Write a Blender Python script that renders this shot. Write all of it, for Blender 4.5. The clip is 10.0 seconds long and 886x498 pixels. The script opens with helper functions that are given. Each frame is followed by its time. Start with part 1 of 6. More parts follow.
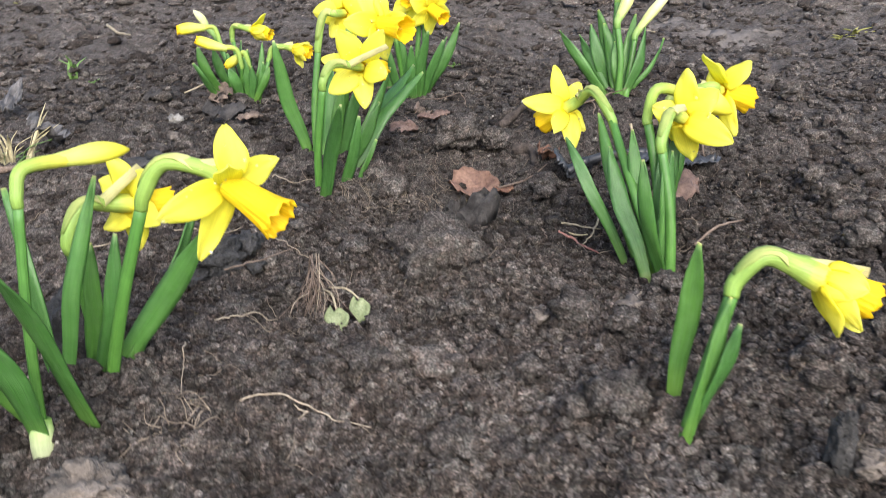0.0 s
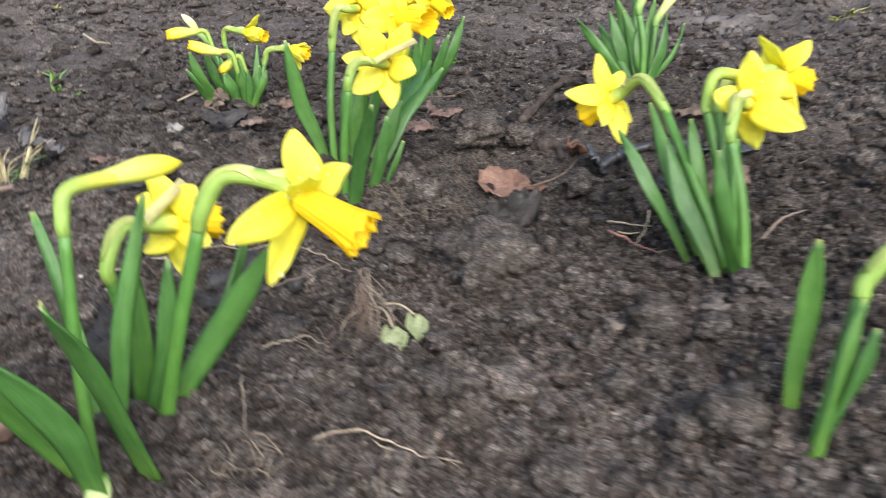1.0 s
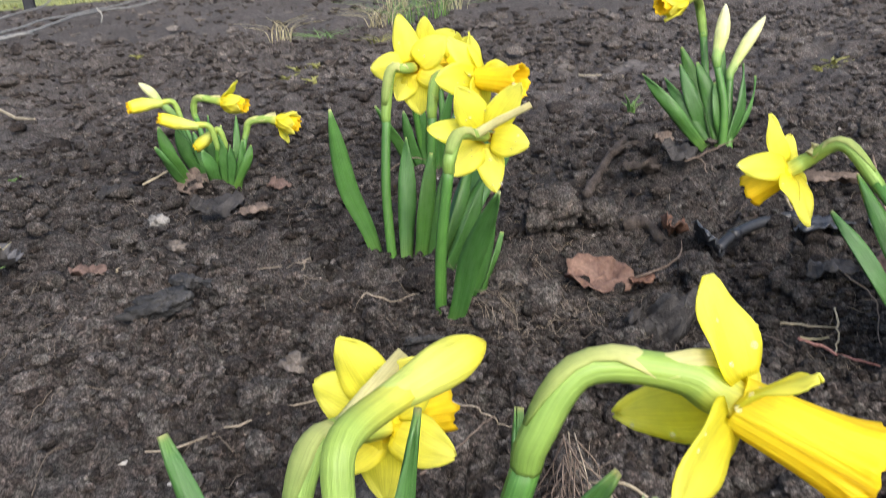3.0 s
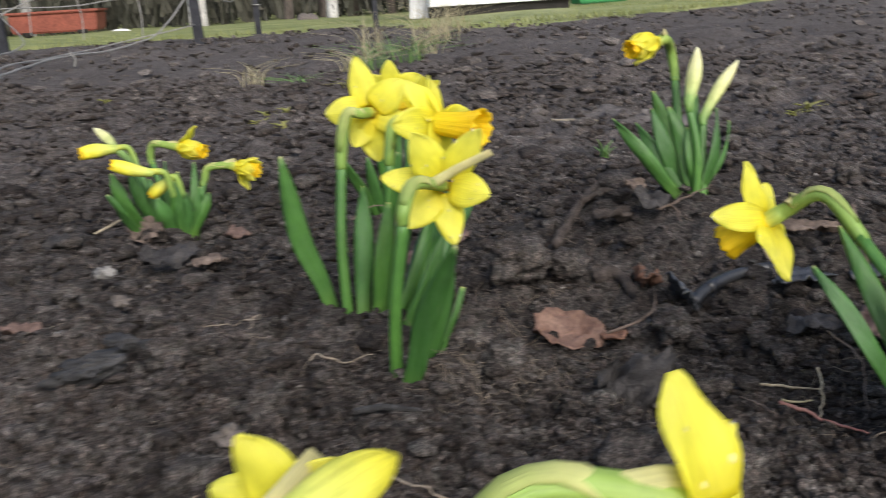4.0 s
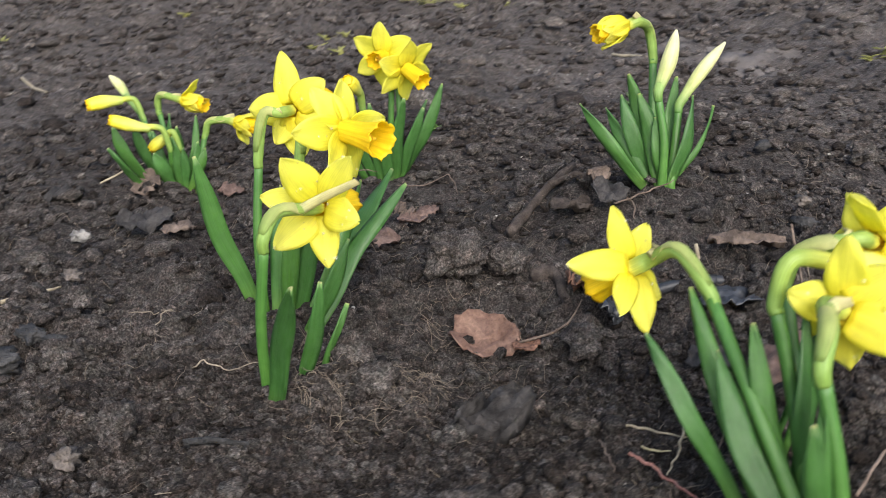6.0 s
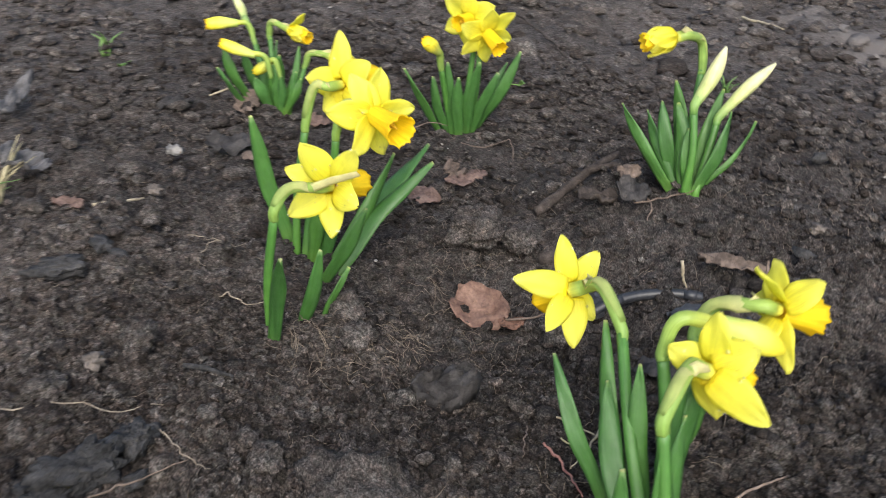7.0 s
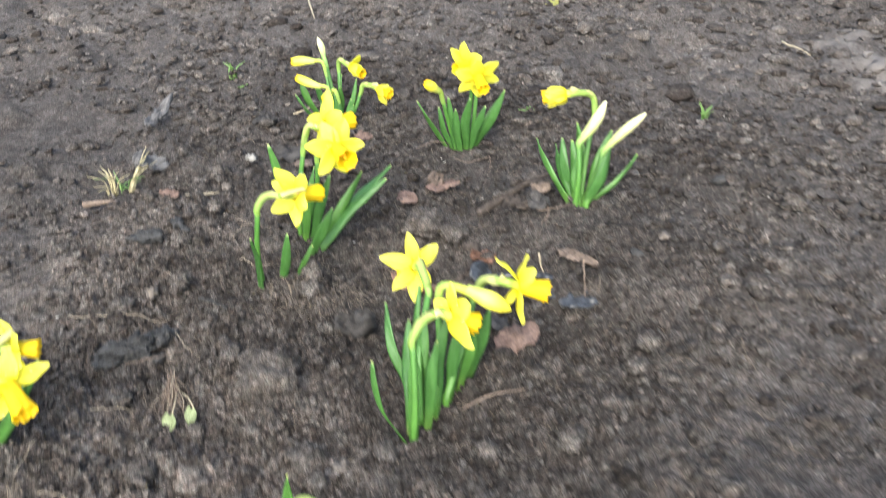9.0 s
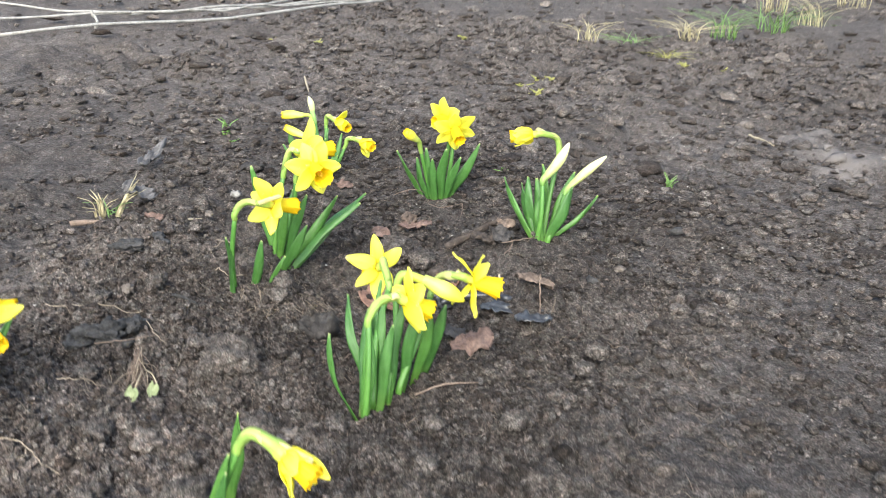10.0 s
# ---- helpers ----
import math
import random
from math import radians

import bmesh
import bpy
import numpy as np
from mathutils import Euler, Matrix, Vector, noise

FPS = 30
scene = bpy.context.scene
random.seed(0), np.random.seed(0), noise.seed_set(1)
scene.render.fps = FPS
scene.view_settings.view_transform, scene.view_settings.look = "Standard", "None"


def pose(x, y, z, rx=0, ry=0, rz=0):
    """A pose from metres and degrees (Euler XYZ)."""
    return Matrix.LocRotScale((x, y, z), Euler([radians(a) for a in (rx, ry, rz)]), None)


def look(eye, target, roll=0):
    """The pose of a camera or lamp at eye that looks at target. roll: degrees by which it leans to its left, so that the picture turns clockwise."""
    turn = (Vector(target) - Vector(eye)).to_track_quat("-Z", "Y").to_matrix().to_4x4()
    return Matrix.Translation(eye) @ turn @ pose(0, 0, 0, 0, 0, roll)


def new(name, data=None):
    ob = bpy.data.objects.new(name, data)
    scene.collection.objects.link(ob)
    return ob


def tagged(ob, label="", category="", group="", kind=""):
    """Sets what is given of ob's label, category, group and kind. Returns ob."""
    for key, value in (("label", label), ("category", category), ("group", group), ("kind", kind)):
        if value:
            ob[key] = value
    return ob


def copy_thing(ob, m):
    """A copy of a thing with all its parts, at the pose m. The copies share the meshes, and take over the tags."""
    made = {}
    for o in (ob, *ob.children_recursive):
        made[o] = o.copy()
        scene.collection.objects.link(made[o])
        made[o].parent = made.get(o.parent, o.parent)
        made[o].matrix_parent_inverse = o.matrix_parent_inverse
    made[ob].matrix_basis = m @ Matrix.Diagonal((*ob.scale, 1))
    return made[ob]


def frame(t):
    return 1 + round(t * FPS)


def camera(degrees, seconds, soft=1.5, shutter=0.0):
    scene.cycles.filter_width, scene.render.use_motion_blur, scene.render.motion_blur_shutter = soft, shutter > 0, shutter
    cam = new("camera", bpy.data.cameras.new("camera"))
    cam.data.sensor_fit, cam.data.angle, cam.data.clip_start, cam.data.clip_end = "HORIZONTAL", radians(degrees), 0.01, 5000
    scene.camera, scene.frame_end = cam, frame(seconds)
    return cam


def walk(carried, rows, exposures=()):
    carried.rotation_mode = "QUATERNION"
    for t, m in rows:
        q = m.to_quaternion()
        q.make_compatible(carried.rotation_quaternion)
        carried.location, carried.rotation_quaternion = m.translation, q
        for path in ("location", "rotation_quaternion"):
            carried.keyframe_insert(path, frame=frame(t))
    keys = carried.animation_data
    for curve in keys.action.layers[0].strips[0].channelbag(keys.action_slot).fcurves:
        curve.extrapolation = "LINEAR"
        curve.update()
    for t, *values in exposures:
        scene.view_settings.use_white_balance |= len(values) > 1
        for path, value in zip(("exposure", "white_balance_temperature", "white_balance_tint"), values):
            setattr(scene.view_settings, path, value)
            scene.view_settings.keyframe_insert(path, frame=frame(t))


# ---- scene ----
cam = camera(51.3, 10.0, soft=0.85, shutter=0.7)
PATH = [
    (0, (0.024, 0.017, 0.262), (-0.02, 1.88, -0.464), -1.1),
    (0.2, (0.0144, 0.024, 0.2632), (-0.0128, 1.8926, -0.4493), -1.3),
    (0.5, (-0.001, 0.039, 0.266), (-0.006, 1.912, -0.435), -1.8),
    (0.6, (-0.0037, 0.0439, 0.2653), (-0.0007, 1.916, -0.4385), -1.9),
    (0.8, (-0.013, 0.0538, 0.2522), (0.0194, 1.9182, -0.4709), -2.0),
    (1, (-0.029, 0.065, 0.251), (-0.015, 1.928, -0.478), -3.0),
    (1.3, (-0.0513, 0.114, 0.2648), (0.0076, 1.9769, -0.4606), -6.2),
    (1.5, (-0.067, 0.138, 0.254), (0.031, 1.999, -0.472), -5.1),
    (1.8, (-0.0907, 0.1792, 0.2475), (0.1099, 2.0147, -0.521), -5.4),
    (2, (-0.117, 0.197, 0.253), (0.086, 2.034, -0.51), -5.9),
    (2.3, (-0.1441, 0.221, 0.2439), (0.0902, 2.0583, -0.5105), -4.9),
    (2.5, (-0.155, 0.233, 0.244), (0.09, 2.082, -0.479), -5.1),
    (2.7, (-0.162, 0.242, 0.237), (0.079, 2.107, -0.444), -4.3),
    (3.8, (-0.1545, 0.2705, 0.2317), (0.0962, 2.184, -0.2933), -3.2),
    (4, (-0.1428, 0.2858, 0.2292), (0.1519, 2.1907, -0.3044), -3.5),
    (4.2, (-0.1317, 0.2936, 0.2285), (0.1846, 2.1917, -0.3165), -3.5),
    (4.5, (-0.1151, 0.3014, 0.2337), (0.2089, 2.1984, -0.3108), -3.7),
    (4.8, (-0.0971, 0.3048, 0.2443), (0.2000, 2.2036, -0.3113), -3.8),
    (5, (-0.0878, 0.3010, 0.2458), (0.1804, 2.1961, -0.3372), -3.4),
    (5.2, (-0.0777, 0.2879, 0.2383), (0.1626, 2.1853, -0.3465), -2.6),
    (5.5, (-0.049, 0.294, 0.259), (0.124, 2.182, -0.378), -2.6),
    (5.7, (-0.029, 0.296, 0.27), (0.083, 2.175, -0.406), -3.1),
    (6.8, (0.09, 0.267, 0.363), (-0.138, 2.04, -0.535), 0.6),
    (7, (0.107, 0.251, 0.378), (-0.179, 1.997, -0.554), 2.0),
    (7.2, (0.1278, 0.2349, 0.4098), (-0.2076, 1.9679, -0.5304), 1.5),
    (7.5, (0.172, 0.218, 0.45), (-0.22, 1.929, -0.508), 0.8),
    (7.8, (0.2288, 0.1886, 0.4864), (-0.2231, 1.8755, -0.4883), 0.1),
    (8, (0.267, 0.17, 0.503), (-0.214, 1.854, -0.463), -0.3),
    (8.3, (0.3221, 0.131, 0.535), (-0.2171, 1.8068, -0.4142), -0.6),
    (8.5, (0.356, 0.096, 0.556), (-0.252, 1.757, -0.379), -0.5),
    (8.8, (0.4081, 0.0539, 0.5606), (-0.2746, 1.6795, -0.3835), -1.4),
    (9, (0.44, 0.03, 0.555), (-0.247, 1.636, -0.419), -1.7),
    (9.3, (0.4682, 0.0011, 0.5491), (-0.1819, 1.6071, -0.4499), 1.0),
    (9.5, (0.477, -0.015, 0.537), (-0.193, 1.647, -0.352), 2.4),
    (9.8, (0.497, -0.0395, 0.5005), (-0.2171, 1.6604, -0.2742), 1.3),
    (10, (0.505, -0.054, 0.471), (-0.204, 1.666, -0.263), 1.7),
]
EXPOSURES = [(0.0, 1.50, 6500, 10), (1.5, 1.46, 6500, 10), (2.7, 1.34, 6500, 10), (3.8, 0.76, 6500, 10), (5.0, 0.80, 6500, 10), (5.7, 1.06, 6500, 10), (7.0, 1.10, 6500, 9), (7.5, 1.12, 6500, 8), (8.0, 1.38, 6500, 6), (8.5, 1.90, 6500, 5), (9.0, 1.94, 6500, 5), (10.0, 1.90, 6500, 5)]
walk(cam, [(t, look(eye, target, roll)) for t, eye, target, roll in PATH], EXPOSURES)

# ---- light ----
world = bpy.data.worlds.new("overcast_sky")
scene.world = world
world.use_nodes = True
wn = world.node_tree
sky = wn.nodes.new("ShaderNodeTexSky")
sky.sky_type, sky.sun_disc = "NISHITA", False
sky.sun_elevation, sky.sun_rotation = radians(39), radians(169)
sky.dust_density, sky.air_density = 3.0, 1.0
wn.links.new(sky.outputs[0], wn.nodes["Background"].inputs["Color"])
wn.nodes["Background"].inputs["Strength"].default_value = 0.13
sun = new("sun", bpy.data.lights.new("sun", "SUN"))
sun.data.energy, sun.data.angle, sun.data.color = 1.5, radians(45), (1.0, 0.98, 0.95)
sun.matrix_world = look((1.0, -4.2, 4.0), (0, 0.8, 0))

# ---- materials ----
class Nodes:
    """Small helper to write a node material in few lines."""

    def __init__(self, name):
        self.mat = bpy.data.materials.new(name)
        self.mat.use_nodes = True
        self.tree = self.mat.node_tree
        self.bsdf = self.tree.nodes["Principled BSDF"]
        self.out = self.tree.nodes["Material Output"]

    def add(self, kind, links=None, **values):
        n = self.tree.nodes.new(kind)
        for k, v in values.items():
            key = int(k[1:]) if k[0] == "i" and k[1:].isdigit() else k
            n.inputs[key].default_value = v
        for k, v in (links or {}).items():
            self.tree.links.new(v, n.inputs[k])
        return n

    def noise(self, vec, scale, detail=4.0, rough=0.6):
        n = self.add("ShaderNodeTexNoise", {"Vector": vec}, Scale=scale, Detail=detail, Roughness=rough)
        return n.outputs["Fac"]

    def ramp(self, fac, stops):
        n = self.add("ShaderNodeValToRGB", {"Fac": fac})
        els = n.color_ramp.elements
        while len(els) < len(stops):
            els.new(0.5)
        for e, (p, c) in zip(els, stops):
            e.position, e.color = p, (*c, 1)
        return n.outputs["Color"]

    def mix(self, fac, a, b, mode="MIX"):
        n = self.tree.nodes.new("ShaderNodeMix")
        n.data_type, n.blend_type = "RGBA", mode
        for sock, v in ((n.inputs[0], fac), (n.inputs[6], a), (n.inputs[7], b)):
            if isinstance(v, (int, float)):
                sock.default_value = v
            elif isinstance(v, tuple):
                sock.default_value = (*v, 1)
            else:
                self.tree.links.new(v, sock)
        return n.outputs[2]

    def bump(self, height, strength, distance):
        n = self.add("ShaderNodeBump", {"Height": height}, Strength=strength, Distance=distance)
        self.tree.links.new(n.outputs[0], self.bsdf.inputs["Normal"])

    def coord(self, which="Object"):
        return self.tree.nodes.new("ShaderNodeTexCoord").outputs[which]

    def stretch(self, vec, s):
        n = self.tree.nodes.new("ShaderNodeMapping")
        self.tree.links.new(vec, n.inputs["Vector"])
        n.inputs["Scale"].default_value = s
        return n.outputs[0]

    def uv_y(self):
        n = self.add("ShaderNodeSeparateXYZ", {"Vector": self.coord("UV")})
        return n.outputs["Y"]

    def done(self, color, rough=0.7, spec=0.5, metal=0.0, through_light=0.0, through_color=None):
        b = self.bsdf.inputs
        if isinstance(color, tuple):
            b["Base Color"].default_value = (*color, 1)
        else:
            self.tree.links.new(color, b["Base Color"])
        b["Roughness"].default_value, b["Specular IOR Level"].default_value, b["Metallic"].default_value = rough, spec, metal
        if through_light:
            tr = self.tree.nodes.new("ShaderNodeBsdfTranslucent")
            src = through_color if through_color is not None else color
            if isinstance(src, tuple):
                tr.inputs["Color"].default_value = (*src, 1)
            else:
                self.tree.links.new(src, tr.inputs["Color"])
            m = self.tree.nodes.new("ShaderNodeMixShader")
            m.inputs[0].default_value = through_light
            self.tree.links.new(self.bsdf.outputs[0], m.inputs[1])
            self.tree.links.new(tr.outputs[0], m.inputs[2])
            self.tree.links.new(m.outputs[0], self.out.inputs["Surface"])
        return self.mat


def soil_material(name, light=1.0, spread=1.0):
    m = Nodes(name)
    p = m.coord()
    big = m.noise(p, 3.0, 3)
    mid = m.noise(p, 45.0, 5, 0.7)
    fine = m.noise(p, 230.0, 5, 0.75)
    grit = m.noise(p, 800.0, 2, 0.6)
    # crumbs: cells of uneven size, each with its own tone
    warp = m.add("ShaderNodeTexNoise", {"Vector": p}, Scale=150.0, Detail=6.0, Roughness=0.7)
    shift = m.add("ShaderNodeVectorMath", {0: warp.outputs["Color"], 2: p})
    shift.operation = "MULTIPLY_ADD"
    shift.inputs[1].default_value = (0.016, 0.016, 0.016)
    cells = [m.add("ShaderNodeTexVoronoi", {"Vector": shift.outputs[0]}, Scale=k) for k in (190.0, 520.0)]
    c = m.ramp(mid, [(0.34, (0.078 * light, 0.0705 * light, 0.0690 * light)), (0.50, (0.112 * light, 0.1020 * light, 0.1010 * light)),
                     (0.68, (0.158 * light, 0.1460 * light, 0.1450 * light))])
    f = m.ramp(fine, [(0.36, (0.60, 0.595, 0.59)), (0.50, (1.0, 1.0, 1.0)), (0.65, (1.48, 1.47, 1.45))])
    c = m.mix(1.0, c, f, "MULTIPLY")
    grains = m.noise(p, 620.0, 4, 0.75)
    c = m.mix(1.0, c, m.ramp(grains, [(0.385, (0.44, 0.437, 0.43)), (0.50, (0.96, 0.96, 0.96)), (0.64, (2.1, 2.08, 2.05))]), "MULTIPLY")
    for cell, lo, hi in zip(cells, (0.74, 0.74), (1.32, 1.30)):
        tone = m.add("ShaderNodeSeparateColor", {0: cell.outputs["Color"]})
        c = m.mix(1.0, c, m.ramp(tone.outputs[0], [(0.0, (lo, lo * 0.985, lo * 0.97)), (0.7, (1.0, 0.995, 0.98)), (1.0, (hi, hi, hi * 0.99))]), "MULTIPLY")
        c = m.mix(1.0, c, m.ramp(tone.outputs[1], [(0.0, (1.05, 0.985, 0.95)), (0.5, (1.0, 1.0, 1.0)), (1.0, (0.97, 1.01, 0.985))]), "MULTIPLY")
    b = m.ramp(big, [(0.3, (0.80, 0.785, 0.775)), (0.7, (1.20, 1.195, 1.19))])
    c = m.mix(1.0, c, b, "MULTIPLY")
    near = m.add("ShaderNodeVectorMath", {0: p})
    near.operation = "DISTANCE"
    near.inputs[1].default_value = (0.52, 1.96, 0.0)
    edge = m.add("ShaderNodeMath", {0: near.outputs["Value"], 1: m.noise(p, 9.0, 4)})
    patch = m.ramp(edge.outputs[0], [(0.46, (0.8, 0.8, 0.8)), (0.64, (0, 0, 0))])
    c = m.mix(patch, c, (0.250 * light, 0.226 * light, 0.213 * light))
    # paler ground: a patch near the bed's edge and one to the west
    dry = m.add("ShaderNodeVectorMath", {0: p})
    dry.operation = "DISTANCE"
    dry.inputs[1].default_value = (0.02, 0.43, 0.0)
    d1 = m.add("ShaderNodeMath", {0: dry.outputs["Value"], 2: m.noise(p, 14.0, 4)})
    d1.operation = "MULTIPLY_ADD"
    d1.inputs[1].default_value = 1.9
    k1 = m.ramp(d1.outputs[0], [(0.62, (1.62, 1.60, 1.59)), (1.0, (1.0, 1.0, 1.0))])
    c = m.mix(1.0, c, k1, "MULTIPLY")
    west = m.add("ShaderNodeVectorMath", {0: p})
    west.operation = "DISTANCE"
    west.inputs[1].default_value = (-0.27, 0.70, 0.0)
    d3 = m.add("ShaderNodeMath", {0: west.outputs["Value"], 2: m.noise(p, 11.0, 4)})
    d3.operation = "MULTIPLY_ADD"
    d3.inputs[1].default_value = 1.7
    c = m.mix(1.0, c, m.ramp(d3.outputs[0], [(0.62, (1.42, 1.41, 1.40)), (0.98, (1.0, 1.0, 1.0))]), "MULTIPLY")
    # base tone round the plants, paler ground further out
    bed_dist = m.add("ShaderNodeVectorMath", {0: p})
    bed_dist.operation = "DISTANCE"
    bed_dist.inputs[1].default_value = (-0.13, 0.95, 0.0)
    wide = m.add("ShaderNodeMath", {0: bed_dist.outputs["Value"]}, i1=0.6)
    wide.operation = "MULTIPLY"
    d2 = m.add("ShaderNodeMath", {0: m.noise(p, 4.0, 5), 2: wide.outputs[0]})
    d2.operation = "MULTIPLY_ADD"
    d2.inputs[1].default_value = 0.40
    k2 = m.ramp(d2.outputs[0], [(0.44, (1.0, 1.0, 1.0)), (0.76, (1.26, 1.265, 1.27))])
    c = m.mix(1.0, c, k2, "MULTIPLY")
    isl = m.ramp(m.tree.nodes.new("ShaderNodeNewGeometry").outputs["Random Per Island"], [(0.0, (1 - 0.40 * spread, 1 - 0.43 * spread, 1 - 0.45 * spread)), (0.6, (1.05, 1.05, 1.05)), (1.0, (1 + 0.5 * spread, 1 + 0.50 * spread, 1 + 0.48 * spread))])
    c = m.mix(1.0, c, isl, "MULTIPLY")
    # pale specks of grit; glints of wet grains are painted in with them
    speck = m.ramp(grit, [(0.70, (0, 0, 0)), (0.76, (1, 1, 1))])
    c = m.mix(speck, c, (0.27 * light, 0.255 * light, 0.24 * light))
    # relief: uneven crumbs and finer grains, no two alike
    rough = m.noise(p, 170.0, 9, 0.82)
    h = m.add("ShaderNodeMath", {0: cells[0].outputs["Distance"], 2: rough})
    h.operation = "MULTIPLY_ADD"
    h.inputs[1].default_value = -0.10
    h2 = m.add("ShaderNodeMath", {0: fine, 2: h.outputs[0]})
    h2.operation = "MULTIPLY_ADD"
    h2.inputs[1].default_value = 0.60
    m.bump(h2.outputs[0], 1.0, 0.0050)
    return m.done(c, 0.95, 0.15)


def plant_material(name, stops, rough=0.42, spec=0.5, see=0.18, streak=0.15, mottle=1.0, vary=False):
    """Colour along the length (UV y), with fine streaks that run lengthwise."""
    m = Nodes(name)
    y = m.uv_y()
    uv = m.coord("UV")
    c = m.ramp(y, stops)
    s = m.noise(m.stretch(uv, (26.0, 1.6, 1.0)), 1.0, 3)
    sc = m.ramp(s, [(0.3, (1 - streak,) * 3), (0.7, (1 + streak,) * 3)])
    c = m.mix(1.0, c, sc, "MULTIPLY")
    blotch = m.noise(m.coord(), 90.0, 4)
    bc = m.ramp(blotch, [(0.3, (1 - 0.18 * mottle, 1 - 0.16 * mottle, 1 - 0.20 * mottle)), (0.7, (1 + 0.15 * mottle, 1 + 0.13 * mottle, 1 + 0.12 * mottle))])
    c = m.mix(1.0, c, bc, "MULTIPLY")
    if vary:
        own = m.tree.nodes.new("ShaderNodeObjectInfo").outputs["Random"]
        c = m.mix(1.0, c, m.ramp(own, [(0.0, (0.80, 0.84, 0.85)), (0.4, (0.98, 0.98, 0.98)), (0.7, (1.18, 1.10, 0.90)), (1.0, (1.22, 1.18, 1.25))]), "MULTIPLY")
        # pale waxy bloom, worn off in places
        wax = m.ramp(m.noise(m.stretch(uv, (5.0, 9.0, 1.0)), 1.0, 4), [(0.42, (0, 0, 0)), (0.75, (0.22, 0.22, 0.22))])
        c = m.mix(wax, c, (0.15, 0.27, 0.13))
    m.bump(s, 0.5, 0.0008)
    return m.done(c, rough, spec, through_light=see)


def rough_material(name, dark, light, scale, rough=0.8, bump=0.5, depth=0.002, spec=0.3, aspect=(1, 1, 1), see=0.0, spots=None):
    m = Nodes(name)
    p = m.stretch(m.coord(), aspect)
    a = m.noise(p, scale, 5, 0.65)
    b = m.noise(p, scale * 7.0, 3, 0.6)
    c = m.ramp(a, [(0.32, dark), (0.68, light)])
    f = m.ramp(b, [(0.3, (0.72,) * 3), (0.7, (1.25,) * 3)])
    c = m.mix(1.0, c, f, "MULTIPLY")
    if spots:
        k = m.ramp(m.noise(p, scale * 2.3, 3), [(0.60, (0, 0, 0)), (0.66, (1, 1, 1))])
        c = m.mix(k, c, spots)
    m.bump(b, bump, depth)
    return m.done(c, rough, spec, through_light=see)


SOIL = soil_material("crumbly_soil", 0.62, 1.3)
CLOD = soil_material("drier_clod", 0.66, 0.3)
LEAF = plant_material("daffodil_leaf", [(0.0, (0.34, 0.42, 0.16)), (0.07, (0.11, 0.235, 0.045)), (0.25, (0.060, 0.172, 0.036)),
                                        (0.95, (0.066, 0.185, 0.044)), (0.985, (0.17, 0.32, 0.09)), (1.0, (0.46, 0.48, 0.20))], 0.36, 0.5, 0.28, vary=True)
STEM = plant_material("flower_stalk", [(0.0, (0.30, 0.40, 0.13)), (0.10, (0.09, 0.225, 0.038)), (0.9, (0.060, 0.170, 0.033)), (1.0, (0.085, 0.22, 0.048))], 0.42, 0.5, 0.10)
NECK = plant_material("pale_neck", [(0.0, (0.20, 0.34, 0.07)), (0.35, (0.26, 0.41, 0.10)), (0.7, (0.31, 0.43, 0.09)), (0.9, (0.58, 0.60, 0.09)), (1.0, (0.80, 0.72, 0.07))], 0.42, 0.4, 0.2, 0.15)
BUD_NECK = plant_material("green_bud_neck", [(0.0, (0.09, 0.23, 0.05)), (0.4, (0.20, 0.34, 0.09)), (1.0, (0.30, 0.44, 0.14))], 0.45, 0.4, 0.15, 0.15)
BULB = plant_material("bulb_neck", [(0.0, (0.44, 0.47, 0.33)), (0.6, (0.40, 0.48, 0.25)), (1.0, (0.20, 0.34, 0.09))], 0.5, 0.4, 0.2, 0.1)
SHEATH = plant_material("papery_sheath", [(0.0, (0.30, 0.44, 0.12)), (0.5, (0.50, 0.56, 0.20)), (0.85, (0.70, 0.68, 0.34)), (1.0, (0.64, 0.60, 0.32))], 0.6, 0.3, 0.45, 0.12)
WHITE_BUD = plant_material("pale_bud", [(0.0, (0.26, 0.40, 0.12)), (0.3, (0.55, 0.60, 0.24)), (0.8, (0.76, 0.74, 0.42)), (1.0, (0.70, 0.70, 0.45))], 0.5, 0.4, 0.2, 0.15)
YELLOW_BUD = plant_material("yellow_bud", [(0.0, (0.48, 0.60, 0.15)), (0.35, (0.70, 0.72, 0.14)), (0.7, (0.84, 0.78, 0.07)), (1.0, (0.87, 0.76, 0.05))], 0.45, 0.4, 0.2, 0.15)
PETAL = plant_material("yellow_petal", [(0.0, (0.88, 0.80, 0.04)), (0.35, (0.94, 0.905, 0.11)), (1.0, (0.945, 0.925, 0.20))], 0.42, 0.45, 0.60, 0.10, 0.5)
TRUMPET = plant_material("golden_trumpet", [(0.0, (0.92, 0.79, 0.035)), (0.6, (0.95, 0.76, 0.026)), (1.0, (0.95, 0.71, 0.020))], 0.5, 0.35, 0.50, 0.10, 0.4)
STAMEN = rough_material("stamen", (0.70, 0.42, 0.02), (0.80, 0.55, 0.04), 400)
DRY_BROWN = rough_material("brown_dead_leaf", (0.085, 0.044, 0.029), (0.25, 0.135, 0.093), 60, 0.75, 0.6, 0.0015, see=0.1, spots=(0.07, 0.04, 0.03))
FOX_LEAF = rough_material("pale_reddish_leaf", (0.115, 0.060, 0.043), (0.26, 0.160, 0.118), 50, 0.55, 0.6, 0.0015, 0.4, see=0.1)
